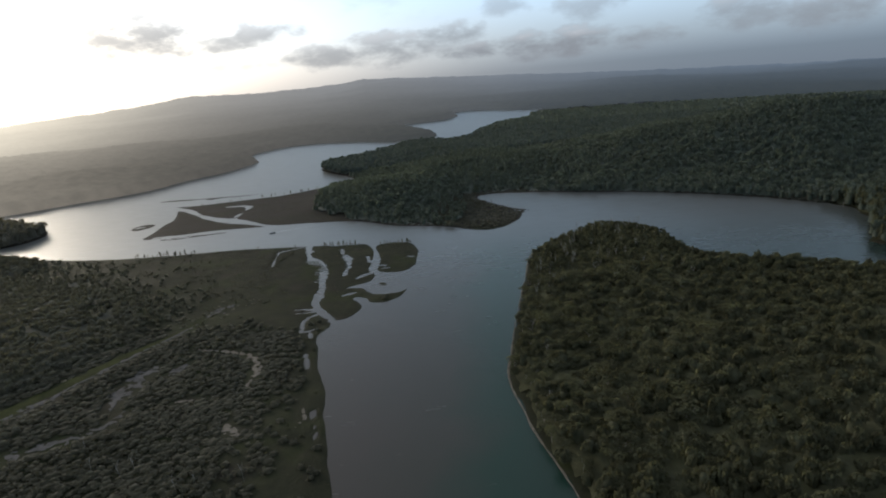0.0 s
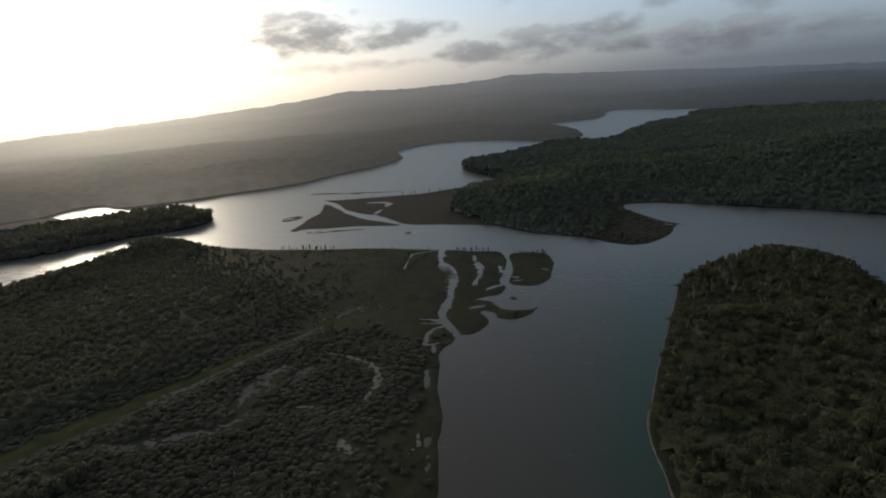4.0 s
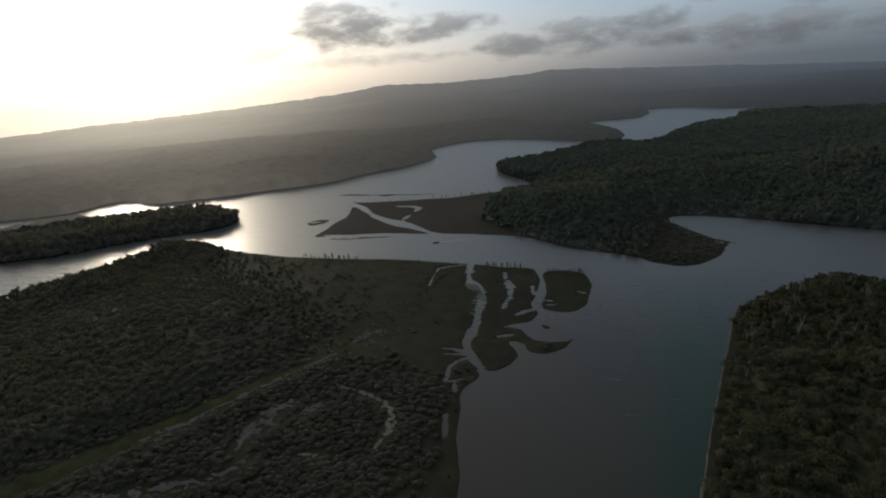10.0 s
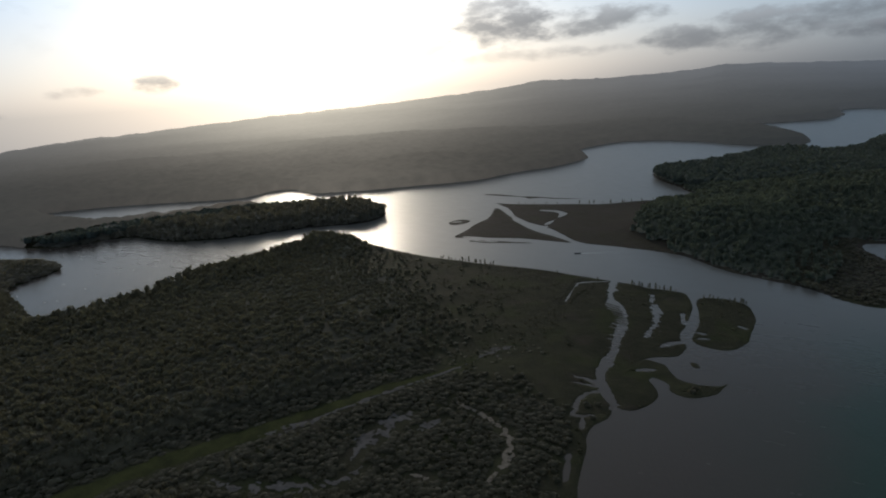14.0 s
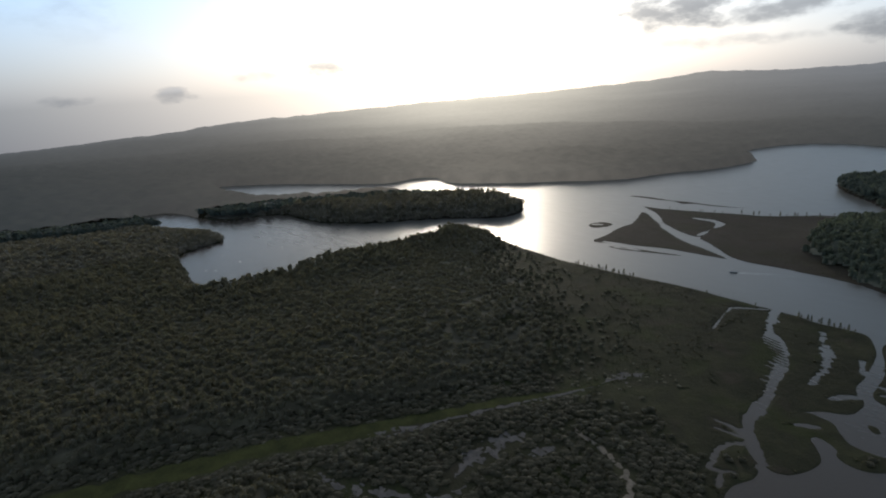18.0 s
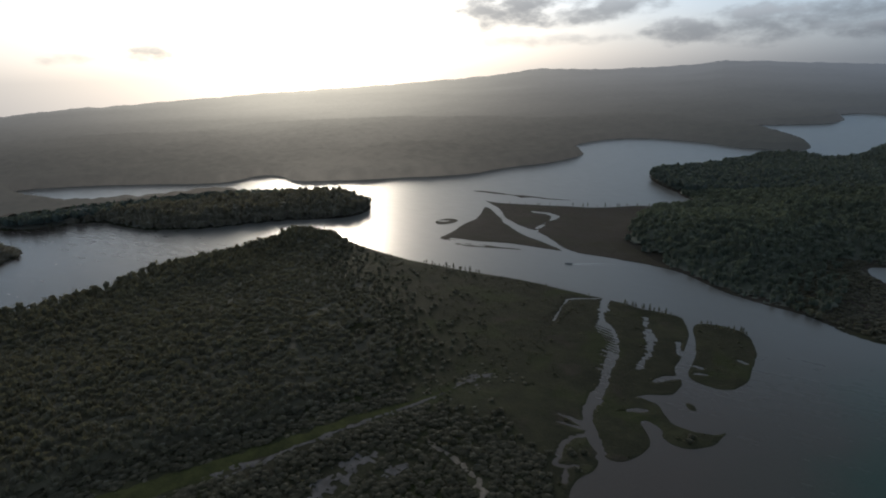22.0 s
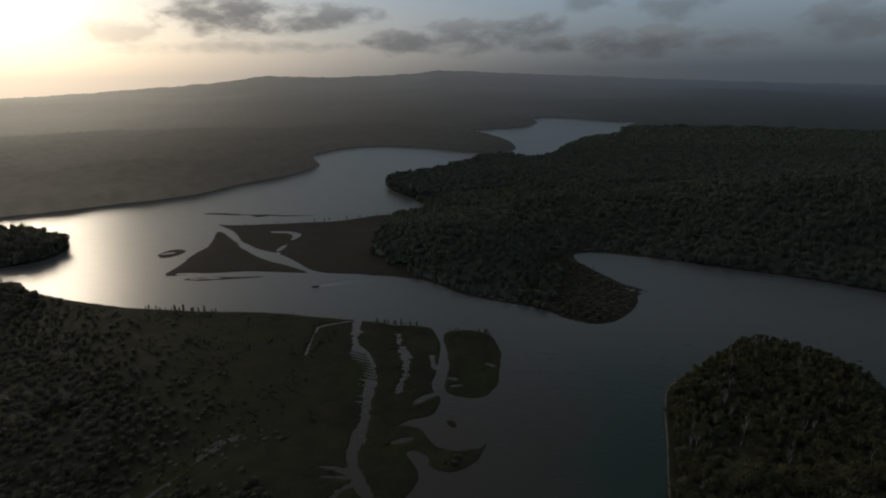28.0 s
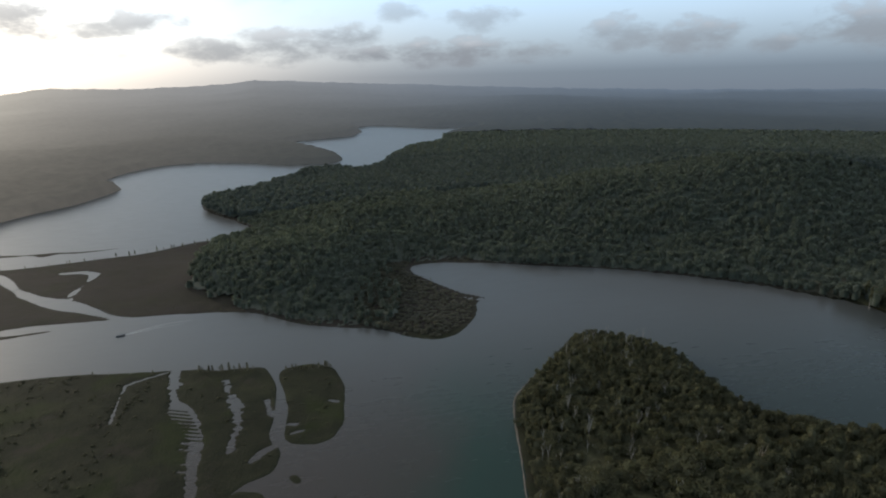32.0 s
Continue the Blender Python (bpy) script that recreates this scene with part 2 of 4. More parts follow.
base = n.mix(n.span(n.noise(n.vec("ADD", at, (310.0, 40.0, 0.0)), 0.05, 5.0), 0.55, 0.70, 0.0, 0.55), base, (0.040, 0.033, 0.028))  # dry reed
where = n.node("ShaderNodeSeparateXYZ", {0: at})
base = n.mix(n.math("MULTIPLY", n.span(where.outputs[1], 455.0, 475.0), n.span(n.noise(at, 0.03, 3.0), 0.25, 0.75, 0.5, 1.0)), base, (0.040, 0.034, 0.030))  # brown saltmarsh over the lake
base = n.mix(n.span(fine, 0.45, 0.75, 0.0, 0.5), base, (0.033, 0.034, 0.019))
finish(n, n.math("ADD", fine, n.math("MULTIPLY", mid, 2.0)), 0.6, 0.5, Base_Color=base, Roughness=0.8,
       Specular_IOR_Level=0.03)

WATER, n = material("lake_water")
at = place(n)
sx = n.node("ShaderNodeSeparateXYZ", {0: at})
drift = n.math("MULTIPLY", n.math("SUBTRACT", n.noise(at, 0.012, 3.0), 0.5), 60.0)
east = n.math("ADD", n.math("SUBTRACT", sx.outputs[0], n.math("MULTIPLY", sx.outputs[1], 0.06)), drift)
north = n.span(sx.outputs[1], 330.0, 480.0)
silt_and_sky = n.ramp(n.span(east, -60.0, 60.0, smooth=False), [(0.0, (0.040, 0.034, 0.029)), (0.30, (0.032, 0.033, 0.027)), (0.50, (0.010, 0.033, 0.024)), (0.72, (0.011, 0.029, 0.023)), (1.0, (0.015, 0.026, 0.023))])
# upper lake paler: silt, plus low-sky reflection painted into the colour
silt_and_sky = n.mix(north, silt_and_sky, (0.066, 0.069, 0.067))
ripple = n.node("ShaderNodeTexNoise", {"Vector": n.vec("MULTIPLY", at, (1.0, 0.5, 1.0)), "Scale": 0.9, "Detail": 4.0, "Roughness": 0.6}).outputs[0]
gust = n.span(n.noise(at, 0.01, 3.0), 0.35, 0.65, 0.05, 0.16)
streak = n.noise(n.vec("MULTIPLY", at, (0.05, 0.16, 1.0)), 1.0, 5.0, 0.65)  # wind lanes
calm = n.span(sx.outputs[1], 280.0, 640.0, 1.0, 0.0)  # the sheltered upper lake lies smoother
finish(n, n.math("MULTIPLY", n.math("MULTIPLY", ripple, n.math("ADD", gust, 0.05)), calm), 0.8, 0.6, Base_Color=silt_and_sky, Roughness=n.math("ADD", n.math("SUBTRACT", 0.31, n.math("MULTIPLY", calm, 0.11)), n.math("MULTIPLY", streak, 0.11)), IOR=1.33)


# ---- the plan: shorelines in metres, x east, y ahead ----
WEST_BANK = [(-20, 40), (-33, 100), (-45, 152), (-51, 177.5), (-54.6, 190), (-57.3, 198), (-59, 212), (-61, 219), (-66, 231), (-69, 240),
             (-71.6, 255), (-74.6, 264), (-75, 273), (-72.5, 278.5)]
DELTA_SOUTH = [(-71.8, 284), (-72, 290.5), (-68.5, 289.1), (-64.5, 290.4), (-61.2, 294.4), (-58.8, 300), (-58.4, 306), (-59.9, 311.4),
               (-62.9, 315.6), (-65.4, 319), (-63.9, 321.8), (-59.3, 320.3), (-55.9, 317.4), (-55.7, 314.5), (-52.9, 311.6), (-48.3, 310.4),
               (-44.1, 311.4), (-39.3, 315.5), (-35.8, 321.9), (-34.3, 329.7), (-37.5, 326.2), (-43.8, 323.9), (-48.4, 324.1), (-54.6, 325.9)]
DELTA_NORTH = [(-58.7, 331.1), (-62.7, 336.2), (-66.8, 337.5), (-70.8, 338.3), (-74, 336.5), (-69.2, 342.1), (-59.9, 346.7), (-57.8, 352),
               (-57.5, 358.7), (-59.2, 363.7), (-61.3, 365), (-63.6, 374.1), (-63, 384.2), (-63.7, 398), (-64.2, 409), (-66.7, 420),
               (-70.4, 429.6), (-76.3, 438), (-95, 438.6), (-107, 441.7), (-118, 443)]
NORTH_BANK = [(-144, 446), (-183, 451), (-218, 449), (-259, 449), (-296, 453), (-341, 463), (-372, 474), (-400, 490), (-420, 470), (-412, 434),
              (-414, 405), (-424, 380), (-432, 345), (-430, 310), (-425, 287), (-428, 264), (-430, 241), (-455, 230), (-503, 238), (-543, 246)]
COVE = [(-566, 262), (-571, 283), (-582, 301), (-606, 311), (-640, 306), (-690, 285), (-740, 270), (-800, 276), (-790, 318), (-716, 328),
        (-676, 345), (-662, 373), (-644, 396)]
WOODED_POINT = [(-620, 400), (-571, 402), (-538, 417), (-513, 436), (-497, 457), (-475, 484), (-452, 505), (-428, 523), (-416, 543), (-420, 570),
                (-450, 604), (-505, 605), (-570, 570), (-640, 540), (-690, 480), (-770, 425), (-880, 420), (-945, 440)]
NORTH_SHORE = [(-936, 462), (-880, 514), (-800, 560), (-720, 610), (-718, 668), (-689, 683), (-633, 662), (-577, 691), (-542, 711), (-497, 754),
               (-460, 781), (-429, 816), (-421, 848), (-402, 893), (-374, 938), (-361, 983), (-352, 1040), (-366, 1062), (-396, 1080), (-408, 1130), (-404, 1200), (-380, 1268)]
FAR_REACH = [(-329, 1304), (-273, 1299), (-202, 1266), (-144, 1221), (-91, 1208), (-52, 1214), (-36, 1248), (-42, 1296), (-76, 1382), (-122, 1470),
             (-162, 1560), (-150, 1640), (-116, 1652), (-45, 1690), (-4, 1735), (12, 1830), (-5, 1940), (42, 2028), (112, 2002), (174, 1913), (233, 1851), (311, 1824),
             (353, 1790), (300, 1700), (240, 1640), (206, 1560)]
EAST_NORTH = [(180, 1430), (120, 1380), (68, 1260), (44, 1180), (22, 1120), (-7, 1085), (-47, 1120), (-84, 1110), (-111, 1055), (-141, 990),
              (-173, 948), (-198, 922), (-207, 895), (-201, 868), (-181, 831), (-151, 790), (-127, 751), (-134, 729), (-154, 715),
              (-175, 709), (-206, 684), (-236, 677), (-264, 669), (-310, 661)]
EAST_CHANNEL = [(-331, 664), (-304, 642), (-286, 622), (-269, 599), (-245, 581), (-221, 567), (-201, 551), (-185, 535), (-170, 527),
                (-147, 525), (-119, 523), (-95, 518), (-78, 506), (-58, 490), (-36, 480), (-14, 473), (-1, 463), (9, 455), (21, 450), (34, 455),
                (46, 471), (53, 487), (57, 501), (65, 506)]
EAST_SHORE = [(58, 514), (49, 521), (38, 539), (28, 559), (21, 573), (21, 586), (31, 591), (55, 589), (98, 574), (138, 556), (177, 540), (211, 518),
              (241, 496), (266, 470), (288, 440), (285, 405), (262, 368), (250, 348), (275, 335), (340, 330), (460, 300), (520, 180), (500, 20), (300, -120), (60, -140),
              (-5, -60)]
POINT = [(20, -40), (30, 60), (30, 120), (29, 144), (26, 158), (21, 178), (19, 192), (16, 207), (16, 222), (19, 240), (23, 264), (30, 300),
         (37, 335), (45, 374), (54, 389), (65, 401), (76, 412), (91, 430), (99, 438), (108, 440), (118, 437), (128, 430), (136, 421), (145, 405),
         (146, 386), (145, 368), (148, 350), (160, 338), (185, 325), (240, 285), (290, 220), (300, 120), (240, -30), (120, -80)]
ISLE_EAST = [(-65, 426.6), (-62.2, 433), (-54.6, 435.2), (-48.2, 435.3), (-40.1, 431), (-34.7, 421.4), (-31.6, 408), (-31.4, 397.5), (-31.4, 384.6),
             (-32.4, 375), (-36.3, 366.6), (-42.2, 363), (-48.6, 363.4), (-54.3, 365.9), (-56.8, 371), (-57.4, 380), (-57.4, 390), (-59.6, 403), (-62.4, 414)]
ISLE_TRIANGLE = [(-291, 512), (-293, 529), (-297, 561), (-298, 583), (-302, 603), (-314, 633), (-307, 634), (-291, 615), (-273, 597), (-262, 583),
                 (-245, 568), (-223, 552), (-201, 539), (-183, 527), (-191, 525), (-211, 524), (-232, 524), (-261, 518), (-280, 511)]
BAR_SOUTH = [(-272, 504), (-262, 509), (-248, 512), (-238, 513), (-226, 514), (-212, 517), (-214, 513), (-230, 509), (-246, 505), (-258, 502)]
BAR_NORTH = [(-369, 704), (-355, 711), (-322, 706), (-293, 707), (-271, 704), (-238, 707), (-268, 699), (-289, 701), (-300, 694), (-312, 702), (-335, 702)]
ISLET = [(-328, 558), (-325, 574), (-312, 575), (-308, 566), (-316, 552)]
ISLET_SMALL = [(-52.4, 343.2), (-49.8, 344), (-47.6, 340), (-49.8, 338.8)]

# creeks: x, y, half width
CREEKS = [
    [(-120.3, 445, 2.4), (-116.5, 426, 1.9), (-112.8, 412, 1.3), (-108.6, 403, 4.0), (-102.6, 394, 4.8), (-98.0, 384, 3.6), (-93.6, 375, 2.5),
     (-92.2, 365, 2.6), (-90.8, 353, 2.0), (-88.1, 340, 2.2), (-87.6, 329.5, 2.9), (-87.2, 319.6, 2.7), (-84.6, 309, 2.0), (-80.3, 302.5, 2.1),
     (-76.2, 296, 1.9), (-70.5, 288, 1.8)],
    [(-91, 426, 1.3), (-87, 411.6, 0.9), (-82, 401.6, 2.6), (-79.7, 391, 2.0), (-78, 383, 1.3), (-78.5, 374, 1.1), (-78.5, 366.6, 2.1)],
    [(-67.8, 402, 1.2), (-66, 393.4, 1.3), (-64.1, 388.5, 1.2), (-60.8, 388, 1.0)],
    [(-68.5, 356, 1.3), (-64.5, 361.5, 2.3), (-60.5, 364.6, 1.6)],
    [(-136, 397, 0.45), (-138, 409, 0.6), (-140, 421, 0.65), (-141, 431.7, 0.7), (-134.8, 436.4, 0.6), (-122, 443, 0.7)],
    [(-80, 300, 0.9), (-85.9, 296, 0.9), (-87.6, 289, 0.9), (-86.6, 284, 0.8), (-85.2, 277.5, 1.0), (-81.2, 277.5, 1.0), (-78, 280, 0.8), (-76, 282.4, 0.6)],
    [(-81, 277, 0.9), (-80.4, 274.4, 1.3), (-78.6, 269.5, 0.8)],
    [(-97, 308.6, 0.6), (-91, 307.9, 0.8), (-85, 306, 0.9)],
    [(-95, 303, 0.5), (-90, 303, 0.6), (-82, 303.5, 0.8)],
    [(-259, 638, 1.8), (-243, 638, 2.4), (-231, 630, 2.3), (-227.5, 609.5, 2.0), (-228, 587, 1.6), (-226.5, 568, 1.5)],
    [(-77, 251, 0.7), (-74.5, 244, 1.4), (-72.6, 237, 0.9)],
    [(-61.8, 201, 0.8), (-60.9, 196, 1.1)],
    [(-58.8, 191, 0.7), (-58.6, 190, 0.7)],
    [(-57.4, 186, 0.7), (-57, 183, 0.4)],
    [(-56, 380, 0.8), (-53, 379, 1.1)],
    [(-54, 372.5, 0.9), (-49, 373.5, 1.2)],
    [(-38.5, 396.5, 0.7), (-34.8, 394.6, 0.7)],
    [(-72, 326, 1.5), (-69, 328, 1.8), (-66, 329, 1.0)],
    [(-116, 430, 0.6), (-113, 427, 0.9)],
    [(49, 511, 0.7), (53, 509, 1.0)],
    [(57.5, 506.5, 0.7), (60.5, 506.5, 0.6)],
    [(-323, 564, 2.4), (-315, 568, 2.2)],
    [(-264, 506, 1.3), (-252, 507.5, 1.5), (-243, 509.5, 1.0)],
    [(-283, 515, 1.4), (-270, 516.5, 1.6), (-262, 518, 0.9)],
]

for k in range(6):
    CREEKS.append([(-100.5 + k * 0.8, 380 - k * 5.0, 0.35), (-95.5 + k * 0.8, 377.0 - k * 4.6, 0.6)])
# thin bars of marsh that reach into the creek
BARS = [[(-113.5 + k * 1.7, 403.5 - k * 3.3, 0.9), (-103.4 + k * 1.6, 399.6 - k * 3.2, 0.75)] for k in range(9)]


def curve_through(points, closed=True, steps=4):
    """A smooth line through corner points (Catmull-Rom)."""
    p = np.array(points, float)
    k = len(p)
    out = []
    for i in range(k if closed else k - 1):
        a, b, c, e = (p[(i + j - 1) % k] if closed else p[min(max(i + j - 1, 0), k - 1)] for j in range(4))
        for u in np.arange(steps) / steps:
            out.append(0.5 * (2 * b + (c - a) * u + (2 * a - 5 * b + 4 * c - e) * u * u + (3 * b - a - 3 * c + e) * u**3))
    if not closed:
        out.append(p[-1])
    return np.array(out)


LAKE = curve_through(WEST_BANK + DELTA_SOUTH + DELTA_NORTH + NORTH_BANK + COVE + WOODED_POINT + NORTH_SHORE + FAR_REACH + EAST_NORTH
                     + EAST_CHANNEL + EAST_SHORE, steps=3)
LANDS = [curve_through(some, steps=3) for some in (POINT, ISLE_EAST, ISLE_TRIANGLE, BAR_SOUTH, BAR_NORTH, ISLET, ISLET_SMALL)]


def inside(poly, x, y):
    """Signed distance to a closed line: plus inside it."""
    best = np.full(x.shape, 1e18)
    odd = np.zeros(x.shape, bool)
    for (ax, ay), (bx, by) in zip(poly, np.roll(poly, -1, 0)):
        ex, ey = bx - ax, by - ay
        wx, wy = x - ax, y - ay
        t = np.clip((wx * ex + wy * ey) / (ex * ex + ey * ey + 1e-12), 0, 1)
        best = np.minimum(best, (wx - t * ex) ** 2 + (wy - t * ey) ** 2)
        if ay != by:
            odd ^= ((ay > y) != (by > y)) & (wx < wy * ex / (ey if ey else 1e-12))
    return np.where(odd, 1, -1) * np.sqrt(best)


def along(line, x, y):
    """Distance to an open line of x, y, half width, less that half width."""
    best = np.full(x.shape, 1e9)
    for (ax, ay, ar), (bx, by, br) in zip(line, line[1:]):
        ex, ey = bx - ax, by - ay
        wx, wy = x - ax, y - ay
        t = np.clip((wx * ex + wy * ey) / (ex * ex + ey * ey + 1e-12), 0, 1)
        best = np.minimum(best, np.hypot(wx - t * ex, wy - t * ey) - (ar + t * (br - ar)))
    return best


RNG = np.random.default_rng(7)
LATTICE = RNG.random((64, 64))


def vnoise(x, y, size):
    """Smooth value noise, 0 to 1."""
    u, v = np.asarray(x) / size + 1000.0, np.asarray(y) / size + 1000.0
    i, j = np.floor(u).astype(int), np.floor(v).astype(int)
    fu, fv = u - i, v - j
    fu, fv = fu * fu * (3 - 2 * fu), fv * fv * (3 - 2 * fv)
    a, b, c, e = (LATTICE[(i + p) % 64, (j + q) % 64] for p, q in ((0, 0), (1, 0), (0, 1), (1, 1)))
    return (a * (1 - fu) + b * fu) * (1 - fv) + (c * (1 - fu) + e * fu) * fv


def smooth(a, b, v):
    t = np.clip((v - a) / (b - a), 0, 1)
    return t * t * (3 - 2 * t)


def shore(x, y):
    """Metres inland from the nearest water; minus in the water."""
    s = -inside(LAKE, x, y)
    for land in LANDS:
        s = np.maximum(s, inside(land, x, y))
    box = (x > -380) & (x < 70) & (y > 170) & (y < 660)
    if box.any():
        c = np.full(x.shape, 1e9)
        for k, line in enumerate(CREEKS):
            c[box] = np.minimum(c[box], along(line, x[box], y[box]) + (vnoise(x[box] * 0.7, y[box] * 1.3 + 50 * k, 1.9) - 0.5) * (3.4 if k == 1 else 1.9 if k in (0, 5, 6) else 0.9))
        s = np.minimum(s, c)
        for line in BARS:
            s[box] = np.maximum(s[box], -along(line, x[box], y[box]))
    return s + (vnoise(x, y, 6.0) - 0.5) * 0.9 * smooth(-8, 0, s) + (vnoise(x + 40, y, 21.0) - 0.5) * 2.0 * smooth(90, 260, np.hypot(x + 70, y - 330))


SKYLINE = [(-180, -3.2), (-110, -3.4), (-84, -3.2), (-73, -2.6), (-66, -2.0), (-59, -1.8), (-50, -1.4), (-40, -1.1), (-32, -0.7), (-28.6, -0.47), (-24, 0.0),
           (-20, -0.16), (-14, -0.17), (-10.6, -0.04), (-8.2, 0.24), (-6.6, 0.08), (-5.2, 0.14), (-2, -0.16), (5, -0.47), (12.7, -0.95), (20.7, -1.3), (30.5, -1.62), (45, -1.8), (110, -2.2), (180, -3.2)]
MID = (-10.0, 80.0, 134.0)


def relief(x, y, s):
    """Height of the dry land above the bank."""
    r, a = np.hypot(x - MID[0], y - MID[1]), np.degrees(np.arctan2(x - MID[0], y - MID[1]))
    h = 4.0 * smooth(30, 160, s) + 13 * smooth(60, 500, s) * vnoise(x, y, 330.0) + 9 * smooth(60, 220, s) * (vnoise(x + 90, y, 130.0) - 0.4) * smooth(470, 520, y)
    h = h + 34 * np.exp(-(((x - 345) / 170) ** 2 + ((y - 665) / 140) ** 2)) * smooth(5, 130, s)
    h = h + 22 * np.exp(-(((x - 580) / 240) ** 2 + ((y - 700) / 170) ** 2)) * smooth(10, 110, s)
    h = h + 10 * np.exp(-(((x + 60) / 70) ** 2 + ((y - 590) / 60) ** 2)) * smooth(10, 70, s)
    h = h + 12 * np.exp(-(((x - 190) / 70) ** 2 + ((y - 160) / 90) ** 2)) * smooth(5, 60, s)
    h = h + 5 * np.exp(-(((x - 110) / 150) ** 2 + ((y - 760) / 120) ** 2)) * smooth(10, 110, s)
    far = np.maximum(smooth(1500, 2600, r), smooth(780, 1450, r) * smooth(-60, 220, x))
    return h * (1 - far) + far * 2.0 * smooth(0, 60, s)


def height(x, y, s):
    bank = 0.22 * (1 - np.exp(-np.maximum(s, 0) / 0.9)) + 0.006 * np.clip(s, 0, 120)
    h = np.where(s > 0, bank + relief(x, y, s) + (vnoise(x, y, 3.1) - 0.5) * 0.12 * smooth(0.5, 4, s), np.maximum(s * 0.3, -3.5))
    r = np.hypot(x - MID[0], y - MID[1])
    return h - np.maximum(r - 1500, 0) * 0.06 * smooth(60, 250, s)


def mesh(name, verts, faces, mat, parent=None, label="", flat=True):
    """One mesh object from arrays; faces is an array of triangles or quads."""
    me = bpy.data.meshes.new(name)
    verts, faces = np.asarray(verts, np.float32), np.asarray(faces, np.int32)
    k = faces.shape[1]
    me.vertices.add(len(verts))
    me.vertices.foreach_set("co", verts.ravel())
    me.loops.add(faces.size)
    me.loops.foreach_set("vertex_index", faces.ravel())
    me.polygons.add(len(faces))
    me.polygons.foreach_set("loop_start", np.arange(len(faces), dtype=np.int32) * k)
    me.polygons.foreach_set("use_smooth", np.full(len(faces), not flat))
    me.update(calc_edges=True)
    me.materials.append(mat)
    ob = new(name, me)
    ob.parent = parent
    if label:
        ob["label"] = label
    return ob


def sheet(xs, ys):
    gx, gy = np.meshgrid(xs, ys)
    c = len(xs)
    i = (np.arange(len(ys) - 1)[:, None] * c + np.arange(c - 1)).ravel()
    return gx.ravel(), gy.ravel(), np.stack([i, i + 1, i + 1 + c, i + c], 1)


def steps(*spans):
    """Grid lines: (from, to, cell) one after the other."""
    out = []
    for a, b, cell in spans:
        out += list(np.linspace(a, b, max(int(round((b - a) / cell)), 1), endpoint=False))
    return np.array(out + [spans[-1][1]])


# ---- ground, water, distance ----
XS = steps((-4900, -2400, 250), (-2400, -1000, 60), (-1000, -460, 12), (-460, -145, 3.5), (-145, -25, 0.65), (-25, 170, 3), (170, 420, 7), (420, 1000, 25), (1000, 2400, 80), (2400, 4900, 250))
YS = steps((-4900, -800, 300), (-800, -150, 50), (-150, 140, 8), (140, 262, 2.5), (262, 446, 0.65), (446, 720, 2.6), (720, 1320, 10), (1320, 2100, 20), (2100, 4900, 160))
GX, GY, GF = sheet(XS, YS)
GS = shore(GX, GY)
GH = height(GX, GY, GS)
tagged(mesh("ground", np.stack([GX, GY, GH], 1), GF, GROUND, flat=False), "dark marshy land with scrub rising to low wooded hills", "ground", kind="structure")
SHORE_GRID = GS.reshape(len(YS), len(XS))
HEIGHT_GRID = GH.reshape(len(YS), len(XS))


def lookup(grid, x, y):
    i = np.clip(np.searchsorted(XS, x) - 1, 0, len(XS) - 2)
    j = np.clip(np.searchsorted(YS, y) - 1, 0, len(YS) - 2)
    u, v = (x - XS[i]) / (XS[i + 1] - XS[i]), (y - YS[j]) / (YS[j + 1] - YS[j])
    return (grid[j, i] * (1 - u) + grid[j, i + 1] * u) * (1 - v) + (grid[j + 1, i] * (1 - u) + grid[j + 1, i + 1] * u) * v


wx, wy, wf = sheet(np.linspace(-1100, 700, 37), np.linspace(-200, 2100, 47))
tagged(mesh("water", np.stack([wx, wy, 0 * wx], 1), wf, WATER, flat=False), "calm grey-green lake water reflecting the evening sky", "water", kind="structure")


def far_land(x, y):
    """The land so far off that the haze leaves no tree to be told from the next."""
    r = np.hypot(x - MID[0], y - MID[1])
    return ((x < -375) & (r > 760)) | ((x < -290) & (y > 720)) | ((x > -375) & (x < 25) & (y > 1140)) | ((r > 1110) & (x < 25)) | (r > 1490) | (y < -300)


